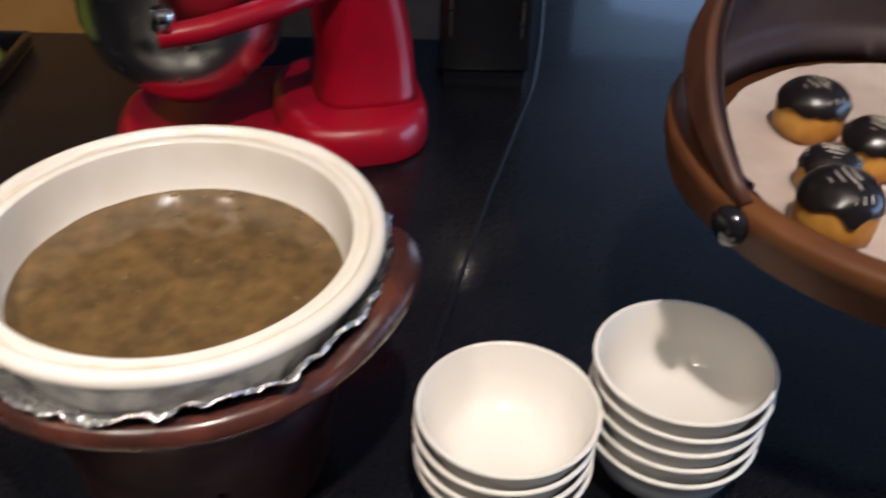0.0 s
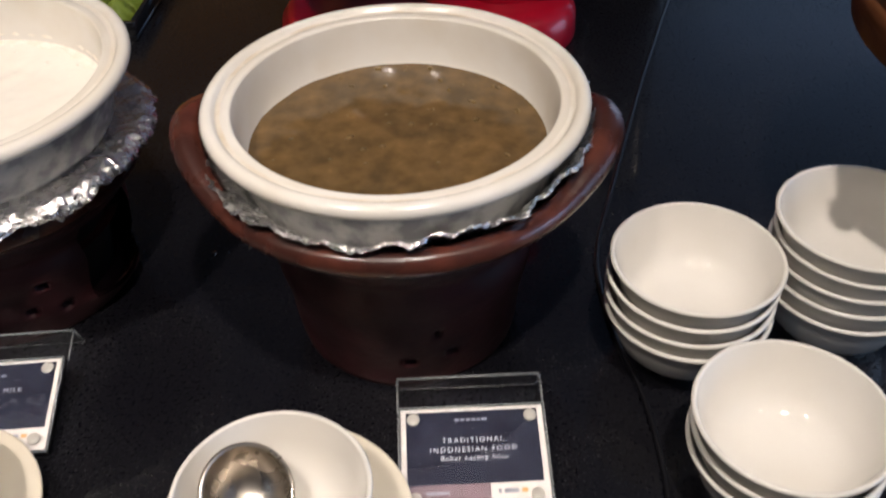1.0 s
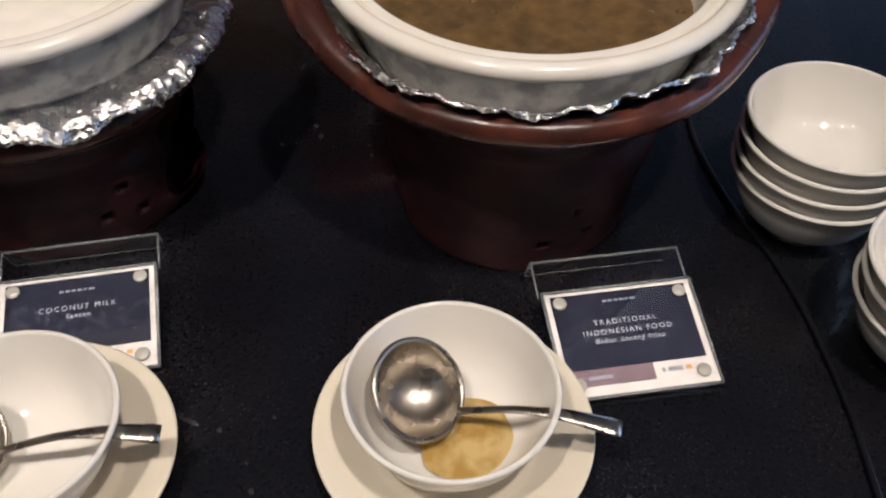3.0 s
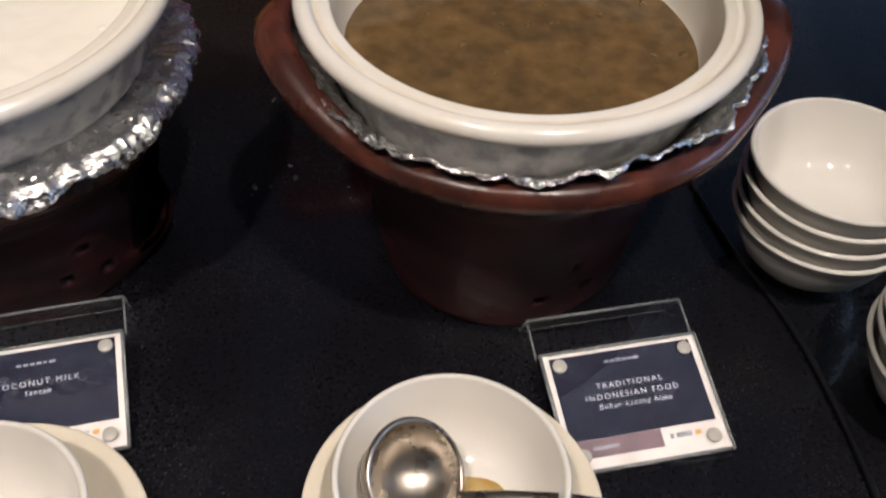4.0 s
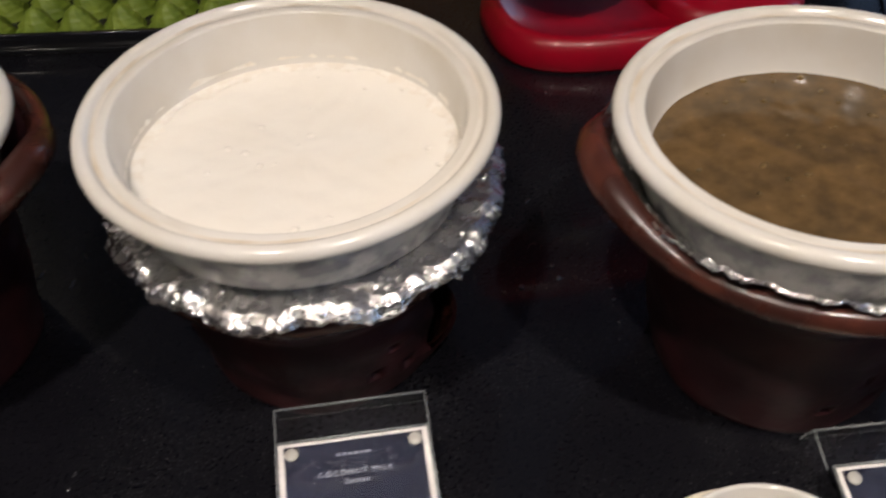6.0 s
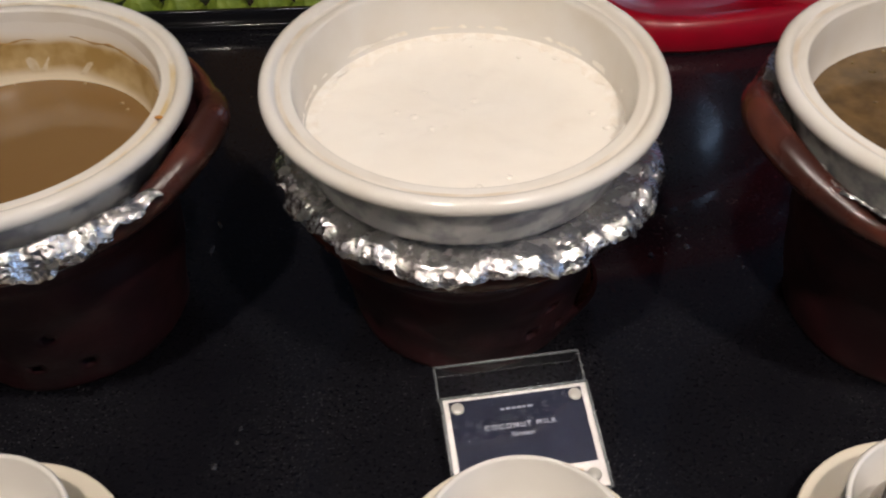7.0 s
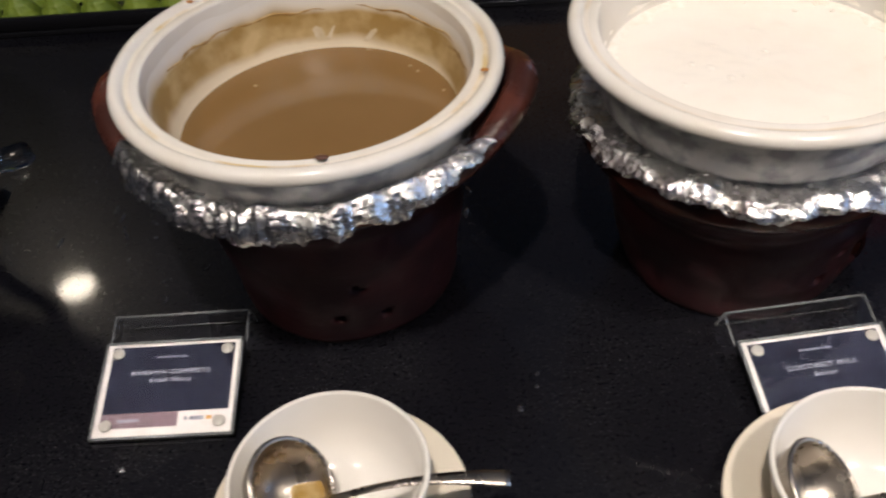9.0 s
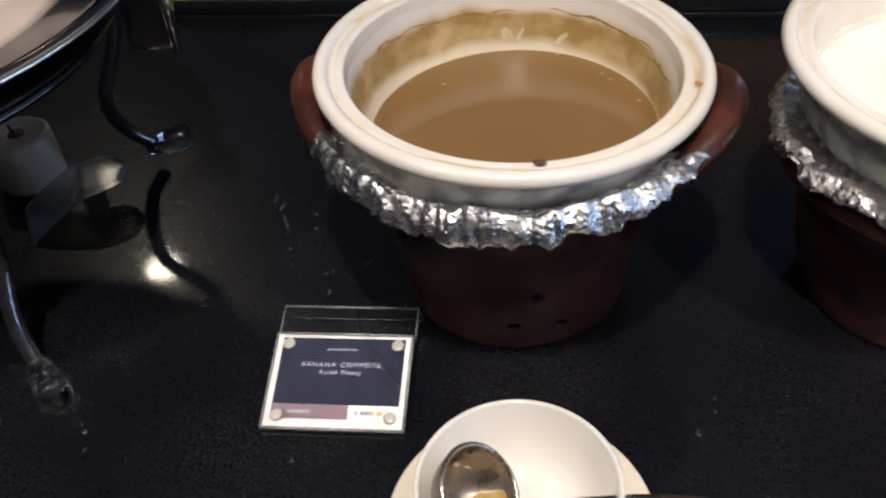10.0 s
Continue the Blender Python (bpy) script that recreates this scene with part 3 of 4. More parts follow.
def foil_sheet(at, inner, outer, hem, seed, crinkle=1.0, label="crumpled aluminium foil collar tucked under the casserole", a0=0.0, a1=360.0, flat=1.0, lift=0.0, lift_at=0.0, flare=0.006):
    """A ring of foil from inner to outer (radius, height), with a crumpled hem that hangs down by hem.
    flat: how creased its inner part is beside the hem; lift: how far it stands up towards the angle lift_at."""
    rnd = random.Random(seed)
    full = a1 - a0 >= 359.9
    na, nr = round(480 * (a1 - a0) / 360), 18
    lattices = []
    for step_a, step_j, size in ((6.4, 5.1, 0.0024), (2.3, 2.9, 0.0015), (1.0, 1.5, 0.0008)):
        lattices.append((step_a, step_j, {(u, v): (rnd.uniform(-size, size), rnd.uniform(-size, size)) for u in range(-1, int(360 / step_a) + 3) for v in range(-1, 16)}))

    def fold(deg, j):
        """Flat facets between creases, as crushed foil has them: how far out and up."""
        total = [0.0, 0.0]
        for step_a, step_j, knots in lattices:
            u, v = (deg - a0) / step_a + 1.3 * noise.noise((deg * 0.55 / step_a, j * 0.22, seed + step_a)), j / step_j
            u, v = max(0.0, min(u, int(360 / step_a))), max(0.0, v + 0.9 * noise.noise((deg * 0.5 / step_a, j * 0.3, seed + 2)))
            iu, iv = int(u), int(v)
            fu, fv = u - iu, v - iv
            for k in (0, 1):
                p00, p10, p01, p11 = knots[iu, iv][k], knots[iu + 1, iv][k], knots[iu, iv + 1][k], knots[iu + 1, iv + 1][k]
                total[k] += p00 + (p10 - p00) * fu + (p11 - p10) * fv if fu > fv else p00 + (p11 - p01) * fu + (p01 - p00) * fv
        return total

    bm = bmesh.new()
    cols = []
    for k in range(na + (0 if full else 1)):
        deg = a0 + (a1 - a0) * k / na
        a = radians(deg)
        ca, sa = math.cos(a), math.sin(a)
        fade = 1.0 if full else min(1.0, k / 40, (na - k) / 50)
        edge = 0.0050 * noise.noise((3 * ca, 3 * sa, seed)) + 0.0034 * noise.noise((9 * ca, 9 * sa, seed + 3)) + 0.0022 * noise.noise((27 * ca, 27 * sa, seed + 5))
        rise = lift * max(0.0, math.cos(a - radians(lift_at))) + 0.0035 * noise.noise((4 * ca, 4 * sa, seed + 7)) + 0.0035 * noise.noise((11 * ca, 11 * sa, seed + 8))
        drop = hem * (1.0 + 0.60 * noise.noise((4 * ca, 4 * sa, seed + 11)) + 0.35 * noise.noise((11 * ca, 11 * sa, seed + 12)) + 0.20 * noise.noise((30 * ca, 30 * sa, seed + 13))) * (0.15 + 0.85 * fade)
        some = 0.65 + 0.9 * abs(noise.noise((5 * ca, 5 * sa, seed + 15)))
        seam = 1.0 if not full else min(1.0, k / 8, (na - k) / 8)
        col = []
        for j in range(nr + 1):
            f = min(1.0, j / (nr - 7))
            g = max(0.0, (j - (nr - 7)) / 7)
            r = inner[0] + (outer[0] + edge - inner[0]) * f + flare * math.sin(g * 1.6)
            z = inner[1] + (outer[1] + rise - inner[1]) * f - drop * g ** 1.15
            amp = crinkle * some * seam * (flat + (1.0 - flat) * min(1.0, max(0.0, f - 0.55) / 0.35)) * (0.2 if j == 0 else 1.0)
            du, dv = fold(deg, j)
            r += amp * (0.55 * du + 0.30 * du * g) + amp * rnd.uniform(-0.00035, 0.00035)
            z += amp * dv * (1.0 - 0.35 * g) + amp * rnd.uniform(-0.00035, 0.00035)
            turn = a + amp * rnd.uniform(-0.004, 0.004)
            col.append(bm.verts.new((r * math.cos(turn), r * math.sin(turn), z)))
        cols.append(col)
    m = len(cols)
    for k in range(m if full else m - 1):
        a, b = cols[k], cols[(k + 1) % m]
        for j in range(nr):
            q = (a[j], b[j], b[j + 1], a[j + 1])
            cut = 0 if rnd.random() < 0.5 else 1
            bm.faces.new((q[cut], q[cut + 1], q[cut + 2]))
            bm.faces.new((q[cut], q[cut + 2], q[(cut + 3) % 4]))
    s = part("foil_collar", bm, FOIL, None, "", False)
    s.location = at
    return tagged(s, label, "foil", "foil collars")


stove((-0.1377, 0.4830, 0), 0.176, 0.141, True, [(-84, 0.0335, 0.0045), (-65, 0.0360, 0.0042), (-72, 0.0620, 0.0042)])
stove((-0.4697, 0.5150, 0), 0.135, 0.122, False, [(-62, 0.0350, 0.0048), (-45, 0.0300, 0.0045), (-53, 0.0600, 0.0045)], (-32, 14, 0.022, 0.098))
stove((-0.7791, 0.5090, 0), 0.174, 0.141, True, [(-84, 0.0330, 0.0045), (-61, 0.0280, 0.0042), (-74, 0.0630, 0.0042)], rz=-4)
casserole((-0.1377, 0.4825, 0.2085), -0.005, -0.002, 0.168, SOUP, "mung_bean_porridge", "round white stoneware casserole filled with brown mung bean porridge", "thick brown mung bean porridge with soft floating bits", False)
casserole((-0.4697, 0.5116, 0.2100), 0.0166, -0.043, 0.171, MILK, "coconut_milk", "round white stoneware casserole filled with coconut milk", "creamy white coconut milk with small bubbles", False)
casserole((-0.7791, 0.4966, 0.2115), 0.0388, -0.005, 0.156, COMPOTE, "banana_compote", "white stoneware casserole with splashed sides, half full of compote", "smooth tan brown banana compote in coconut sauce", True, 0.012)
foil_sheet((-0.1377, 0.4825, 0), (0.113, 0.160), (0.1365, 0.1835), 0.002, 3, 0.75, flare=0.0012, lift=0.011, lift_at=-12)
foil_sheet((-0.4670, 0.5130, 0), (0.098, 0.150), (0.1250, 0.152), 0.009, 8, 0.6, flare=0.009, flat=0.6, label="wide crumpled aluminium foil sheet under the coconut milk casserole")
foil_sheet((-0.7791, 0.5000, 0), (0.117, 0.172), (0.1350, 0.184), 0.019, 14, 0.65, a0=172, a1=330, flare=0.009)

# ---- bowls, plates, ladles ----
BOWL = [(0.0, 0.004), (0.024, 0.004), (0.026, 0.0), (0.030, 0.0), (0.031, 0.004), (0.040, 0.010), (0.050, 0.023), (0.056, 0.038), (0.0592, 0.051)] + arc(0.0600, 0.0530, 0.0018, -20, 190, 6) + [(0.0565, 0.049), (0.053, 0.036), (0.046, 0.020), (0.036, 0.011), (0.026, 0.008), (0.0, 0.007)]


def bowl(at, label, group, tilt=(0, 0)):
    b = thing("rice_bowl", label, "bowl", m=Matrix.Translation(at) @ pose(0, 0, 0, tilt[0], tilt[1], 0), group=group)
    part("shell", lathe(BOWL, 96), CHINA, b)
    return b


first = bowl((0.0751, 0.4399, 0.0), "clean white china rice bowl in a stack on the counter", "stacked rice bowls")
rnd = random.Random(4)
for cx, cy, count, skip in ((0.0751, 0.4399, 4, 1), (0.1968, 0.4692, 5, 0), (0.1157, 0.3111, 3, 0)):
    for i in range(skip, count):
        copy_thing(first, pose(cx + rnd.uniform(-0.0012, 0.0012), cy + rnd.uniform(-0.0012, 0.0012), 0.0151 * i, rnd.uniform(-0.5, 0.5), rnd.uniform(-0.5, 0.5), 0))

PLATE = [(0.0, 0.003), (0.044, 0.003), (0.046, 0.0), (0.050, 0.0), (0.052, 0.004), (0.060, 0.008), (0.072, 0.0150), (0.0815, 0.0185)] + arc(0.0822, 0.0198, 0.0013, -60, 120, 4) + [(0.072, 0.0175), (0.060, 0.0112), (0.053, 0.0085), (0.050, 0.0072), (0.0, 0.0068)]


def ladle(at, rz, tilt, cup_turn, length, name_label):
    l = thing("soup_ladle", name_label, "ladle", m=pose(*at, 0, 0, rz), group="soup ladles")
    cup = lathe(arc(0.0, 0.0, 0.0290, -90, -2, 12) + [(0.0296, 0.0), (0.0292, 0.0012), (0.0282, 0.0005)] + arc(0.0, 0.0, 0.0278, -2, -90, 12), 64)
    part("cup", moved(cup, pose(0, 0, 0, cup_turn[0], cup_turn[1], 0)), LADLE, l, "dented polished steel cup")
    ring = tube([(0.0290 * math.cos(2 * math.pi * k / 48), 0.0290 * math.sin(2 * math.pi * k / 48), 0.0004) for k in range(48)], 0.0017, 8, True)
    part("rolled_edge", moved(ring, pose(0, 0, 0, cup_turn[0], cup_turn[1], 0)), LADLE, l)
    d = Vector((math.cos(radians(tilt)), 0, math.sin(radians(tilt))))
    root = Vector((0.0285 * math.cos(radians(cup_turn[1])), 0, -0.0285 * math.sin(radians(cup_turn[1])) * 0.8))
    pts, rad = [], []
    for i in range(25):
        f = i / 24
        p = root + d * (length * f)
        p.z += 0.008 * math.sin(math.pi * f) - 0.004 * f * f
        pts.append(p)
        rad.append(0.0028 + 0.0038 * max(0, (f - 0.42) / 0.58) ** 1.1 if f < 0.97 else 0.0060)
    part("handle", tube(pts, rad, 12, False, 0.34), LADLE, l, "flat flared steel handle")
    return l


SAUCERS = [
    ((-0.2003, 0.2619), (-0.2027, 0.2600), (-0.2205, 0.2670, 0.0500), -18.0, 12.0, (12, 36), 0.094, "steel ladle resting in a bowl with a puddle of broth"),
    ((-0.4445, 0.2558), (-0.4453, 0.2530), (-0.4760, 0.2510, 0.0500), -2.0, 11.0, (10, 38), 0.092, "steel ladle resting in a bowl with a little coconut milk"),
    ((-0.7638, 0.2655), (-0.7649, 0.2656), (-0.7870, 0.2610, 0.0560), 0.0, 10.0, (10, 44), 0.112, "steel ladle resting in a bowl with compote inside its cup"),
]
plate_first = None
for (px, py), (bx, by), la, rz, tilt, turn, length, text in SAUCERS:
    if plate_first is None:
        plate_first = thing("side_plate", "round cream china side plate on the counter", "plate", (px, py, 0), group="side plates")
        part("disc", lathe(PLATE, 112), CREAM, plate_first)
    else:
        copy_thing(plate_first, pose(px, py, 0))
    bowl((bx, by, 0.0085), "white china bowl on a cream plate holding a ladle", "ladle bowls")
    ladle(la, rz, tilt, turn, length, text)


def puddle(at, r, seed, material, label, name):
    prof = [(0.0, 0.0006), (r * 0.8, 0.0006), (r, 0.0)]
    wob = lambda a, i: ((0.0 if i == 0 else r * 0.12 * noise.noise((2 * math.cos(a), 2 * math.sin(a), seed))), 0.0)
    p = part(name, lathe(prof, 48, wob), material)
    p.location = at
    return tagged(p, label, "food")


puddle((-0.1945, 0.2510, 0.0212), 0.0285, 1.0, DRIP, "thin golden brown broth puddle in the bowl", "broth_puddle")

banana = part("banana_piece", moved(box(-0.011, 0.011, -0.007, 0.007, 0.0, 0.010, 0.004, 3), pose(0, 0, 0, 10, 20, 25)), DRIP)
banana.location = (-0.7835, 0.2690, 0.0300)
tagged(banana, "small golden banana piece lying in the ladle cup", "food")
puddle((-0.4720, 0.2490, 0.0240), 0.017, 5.0, MILK, "little white coconut milk in the ladle cup", "milk_puddle")

puddle((-0.7560, 0.2560, 0.0205), 0.012, 3.0, DRIP, "few golden compote drips in the bowl", "syrup_puddle")

# ---- sign holders ----


def sign(at, rz, lines, small, name_label):
    s = thing("food_sign", name_label, "sign", m=Matrix.Translation(at) @ pose(0, 0, 0, 0, 0, rz) @ Matrix.Diagonal((0.985, 0.985, 1, 1)), group="food signs on the counter")
    slope = pose(0, 0, 0, 12.3, 0, 0)
    w = 0.0525
    hy = 0.0670
    sl = radians(12.3)
    # bent clear stand: sloping plate and back leg
    zr = (hy * math.sin(sl) - 0.0095 * math.cos(sl))
    plate = moved(box(-w, w, -0.0415, hy, -0.0095, -0.0075, 0.0004, 1), slope)
    ry = hy * math.cos(sl) + 0.0095 * math.sin(sl)
    foot_z = -at[2]
    leg = bmesh.new()
    vs = [leg.verts.new(p) for p in ((-w, ry - 0.002, zr + 0.002), (w, ry - 0.002, zr + 0.002), (w, ry + 0.010, foot_z), (-w, ry + 0.010, foot_z), (-w, ry, zr + 0.002), (w, ry, zr + 0.002), (w, ry + 0.012, foot_z), (-w, ry + 0.012, foot_z))]
    for q in ((0, 1, 2, 3), (4, 7, 6, 5), (0, 4, 5, 1), (3, 2, 6, 7), (0, 3, 7, 4), (1, 5, 6, 2)):
        leg.faces.new([vs[i] for i in q])
    part("stand", merge(plate, leg), ACRYLIC, s, "bent clear acrylic stand", False)
    # thin pale rods added along the stand's edges in place of their highlights
    ridge = [(-w, ry - 0.001, zr + 0.0022), (w, ry - 0.001, zr + 0.0022)]
    part("edge", tube(ridge, 0.0010, 8), EDGE_GLEAM, s, "pale rod painting the highlight on the acrylic bend")
    for sx in (-w, w):
        part("edge", tube([(sx, ry - 0.001, zr + 0.002), (sx, ry + 0.011, foot_z + 0.001)], 0.0008, 8), EDGE_GLEAM, s)
        part("edge", tube([(sx, 0.040, 0.0000), (sx, ry - 0.001, zr + 0.002)], 0.0008, 8), EDGE_GLEAM, s)
    part("edge", tube([(-w, ry + 0.011, foot_z + 0.001), (w, ry + 0.011, foot_z + 0.001)], 0.0008, 8), EDGE_GLEAM, s)
    back = part("back_block", moved(box(-w, w, -0.0395, 0.0395, -0.0074, -0.0036, 0.0005, 1), slope), ACRYLIC, s, "", False)
    card = part("card", moved(box(-0.0515, 0.0515, -0.0385, 0.0385, -0.0035, -0.0031), slope), PAPER, s, "white printed card", False)
    part("navy_field", moved(box(-0.0466, 0.0466, -0.0190, 0.0356, -0.0031, -0.0028), slope), NAVY, card, "navy blue printed field", False)
    part("mauve_strip", moved(box(-0.0466, 0.0100, -0.0305, -0.0192, -0.0031, -0.0028), slope), MAUVE, card, "", False)
    ly = 0.0252 if len(lines) == 1 else 0.0280
    for bx0, bx1 in ((-0.0120, -0.0090), (-0.0080, -0.0050), (-0.0040, -0.0012), (-0.0002, 0.0028), (0.0038, 0.0060), (0.0070, 0.0110)):
        part("logo_bar", moved(box(bx0, bx1, ly, ly + 0.0016, -0.0028, -0.0027), slope), FADED, card, "small pale logo strip", False)
    for bx0, bx1, mark in ((0.0150, 0.0172, FADED), (0.0190, 0.0290, FADED), (0.0310, 0.0350, AMBER)):
        part("print_bar", moved(box(bx0, bx1, -0.0265, -0.0235, -0.0031, -0.0029), slope), mark, card, "", False)
    part("print_bar", moved(box(-0.0340, -0.0180, -0.0262, -0.0238, -0.0027, -0.0026), slope), FADED, card, "", False)
    y = 0.0130
    for t in lines:
        o = lettering("lettering", t, 0.0052, (0, 0, 0), card, 0.0, 1.36)
        o.matrix_local = slope @ Matrix.Translation((0, y, -0.0026))
        y -= 0.0070
    o = lettering("lettering", small, 0.0051, (0, 0, 0), card, 0.25, 1.2)
    o.matrix_local = slope @ Matrix.Translation((0, y + 0.0008, -0.0026))
    wi = w - 0.0010
    # the same highlight rods round the cover
    for x0, x1, y0, y1 in ((-wi, wi, -0.0386, -0.0386), (-wi, wi, 0.0386, 0.0386), (-wi, -wi, -0.0386, 0.0386), (wi, wi, -0.0386, 0.0386)):
        part("edge", moved(tube([(x0, y0, -0.0012), (x1, y1, -0.0012)], 0.0011, 8), slope), EDGE_GLEAM, s, "pale rod painting the highlight on the cover's edge")
    cover = part("cover", moved(box(-w, w, -0.0395, 0.0395, -0.0024, 0.0, 0.0005, 1), slope), ACRYLIC, s, "", False)
    for sx in (-0.0413, 0.0413):
        for sy in (-0.0293, 0.0293):
            part("stud", moved(lathe([(0.0, 0.0012), (0.0040, 0.0012), (0.0046, 0.0006), (0.0046, 0.0001), (0.0, 0.0001)], 24), slope @ Matrix.Translation((sx, sy, 0))), STUD, s)
    return s


sign((-0.0810, 0.3215, 0.0185), 5.0, ["TRADITIONAL", "INDONESIAN FOOD"], "Bubur kacang hijau", "navy Traditional Indonesian Food label in a clear acrylic stand")
sign((-0.4370, 0.3550, 0.0185), 7.0, ["COCONUT MILK"], "Santan", "navy Coconut Milk label in a clear acrylic stand")
sign((-0.9000, 0.3725, 0.0185), 1.2, ["BANANA COMPOTE"], "Kolak Pisang", "navy Banana Compote label in a clear acrylic stand")

# ---- stand mixer ----


def oval(rx, ry, n, p=2.6, dx=0.0, dy=0.0):
    out = []
    for k in range(n):
        a = 2 * math.pi * k / n
        c, s_ = math.cos(a), math.sin(a)
        out.append((dx + rx * math.copysign(abs(c) ** (2 / p), c), dy + ry * math.copysign(abs(s_) ** (2 / p), s_)))
    return out


def loft(rings):
    bm = bmesh.new()
    vs = [[bm.verts.new(p) for p in ring] for ring in rings]
    n = len(vs[0])
    for a, b in zip(vs, vs[1:]):
        for k in range(n):
            bm.faces.new((a[k], a[(k + 1) % n], b[(k + 1) % n], b[k]))
    bm.faces.new(vs[0])
    bm.faces.new(vs[-1])
    return bm


mixer = thing("stand_mixer", "glossy red stand mixer with a steel bowl on the counter", "mixer", (-0.152, 0.975, 0), 12.0)
base = []
for z, k in ((0.0, 0.985), (0.004, 1.0), (0.020, 0.99), (0.030, 0.95), (0.035, 0.90), (0.036, 0.84), (0.031, 0.80), (0.030, 0.5)):
    base.append([(x, y, z) for x, y in oval(0.175 * k if k > 0.9 else 0.175 - (1 - k) * 0.115, 0.108 * k if k > 0.9 else 0.108 - (1 - k) * 0.115, 72, 3.0)])
part("base", loft(base), RED, mixer)
heel = []
for z, rx, ry in ((0.001, 0.088, 0.106), (0.006, 0.0895, 0.1085), (0.030, 0.089, 0.107), (0.041, 0.085, 0.102), (0.047, 0.079, 0.094), (0.050, 0.070, 0.080), (0.0505, 0.040, 0.045)):
    heel.append([(x, y, z) for x, y in oval(rx, ry, 64, 2.7, 0.0875, 0)])
part("heel", loft(heel), RED, mixer)
foot = []
for z, rx, ry, dx in ((0.048, 0.060, 0.062, 0.106), (0.056, 0.057, 0.057, 0.107), (0.11, 0.054, 0.052, 0.106), (0.20, 0.050, 0.048, 0.092), (0.27, 0.052, 0.050, 0.080), (0.30, 0.052, 0.052, 0.075)):
    foot.append([(x, y, z) for x, y in oval(rx, ry, 56, 3.4, dx, 0)])
part("column", loft(foot), RED, mixer)
headr = []
for x, r in ((-0.19, 0.030), (-0.185, 0.048), (-0.16, 0.062), (-0.08, 0.068), (0.03, 0.066), (0.11, 0.058), (0.145, 0.045), (0.152, 0.025)):
    headr.append([(x, r * math.cos(2 * math.pi * k / 48), 0.345 + r * 0.95 * math.sin(2 * math.pi * k / 48)) for k in range(48)])
part("head", loft(headr), RED, mixer)
for side in (-1, 1):
    pts = spline([(0.07, side * 0.050, 0.190), (0.02, side * 0.085, 0.188), (-0.06, side * 0.118, 0.180), (-0.105, side * 0.125, 0.178)], 8)
    arm = part("arm", tube(pts, 0.0125, 14, False, 0.95), RED, mixer)
    part("latch_pin", moved(lathe([(0.0, 0.018), (0.010, 0.018), (0.012, 0.014), (0.012, 0.0), (0.0, 0.0)], 24), Matrix.Translation((-0.098, side * 0.125, 0.187))), CHROME, arm, "chrome latch pin")
part("mixing_bowl", moved(lathe([(0.0, 0.0), (0.045, 0.0), (0.050, 0.004), (0.060, 0.012), (0.095, 0.050), (0.108, 0.090), (0.110, 0.150), (0.113, 0.152), (0.113, 0.155), (0.108, 0.155), (0.106, 0.09), (0.09, 0.05), (0.05, 0.012), (0.0, 0.008)], 96), Matrix.Translation((-0.082, 0, 0.066))), STEEL, mixer, "polished steel mixing bowl")
part("trim_band", box(0.150, 0.1535, -0.03, 0.03, 0.075, 0.115, 0.001, 2), CHROME, mixer)

appliance = thing("drinks_machine", "glossy black box-shaped machine with steel strips behind the mixer", "appliance", (0.100, 1.16, 0))
part("housing", box(-0.058, 0.058, -0.05, 0.05, 0.012, 0.36, 0.006, 3), BLACK, appliance)
part("plinth", box(-0.052, 0.052, -0.045, 0.045, 0.0, 0.012), RUBBER, appliance, "", False)
for sx in (-0.045, 0.045):
    part("strip", box(sx - 0.0015, sx + 0.0015, -0.053, -0.0502, 0.06, 0.33, 0.0005, 1), LADLE, appliance)

CABLE = [(0.24, 1.80), (0.225, 1.55), (0.202, 1.346), (0.167, 1.118), (0.132, 0.983), (0.092, 0.84), (0.070, 0.754), (0.040, 0.635), (0.024, 0.57), (0.020, 0.52), (0.028, 0.45), (0.041, 0.40), (0.048, 0.345), (0.049, 0.276), (0.044, 0.215), (0.03, 0.06)]
cable = part("power_cable", tube(spline([(x, y, 0.0025) for x, y in CABLE], 8), 0.0022, 10), RUBBER)
tagged(cable, "black rubber power cable snaking over the granite counter", "cable")

# ---- round pastry case on a stand ----
CX, CY, CZ = 0.355, 0.521, 0.207
S = 1.07
case = thing("pastry_case", "round brown wooden pastry case with an open ribbed hood", "display case", m=Matrix.Translation((CX, CY, CZ)) @ Matrix.Scale(S, 4))
part("ring", lathe([(0.148, 0.015), (0.161, 0.015), (0.1645, 0.018), (0.166, 0.032), (0.168, 0.033), (0.168, 0.044), (0.166, 0.047), (0.153, 0.047), (0.150, 0.044), (0.148, 0.028)], 128), BAMBOO, case)
part("tray_floor", lathe([(0.0, 0.027), (0.149, 0.027), (0.149, 0.016), (0.0, 0.016)], 96), BAMBOO, case)
KNOB = 207
part("knob", moved(lathe([(0.0, 0.011), (0.006, 0.0105), (0.0105, 0.008), (0.0115, 0.004), (0.010, 0.0), (0.006, -0.002), (0.0, -0.002)], 40), Matrix.Rotation(radians(KNOB), 4, 'Z') @ Matrix.Translation((0.168, 0, 0.036)) @ Matrix.Rotation(radians(90), 4, 'Y')), BLACK, case, "glossy black round knob")
ax = Vector((math.cos(radians(KNOB)), math.sin(radians(KNOB)), 0))
fw = Vector((-ax.y, ax.x, 0))


def hoop(phi, r, n=40):
    d = fw * math.cos(radians(phi)) + Vector((0, 0, 1)) * math.sin(radians(phi))
    return [ax * (r * math.cos(math.pi * k / n)) + d * (r * math.sin(math.pi * k / n)) + Vector((0, 0, 0.047)) for k in range(n + 1)]


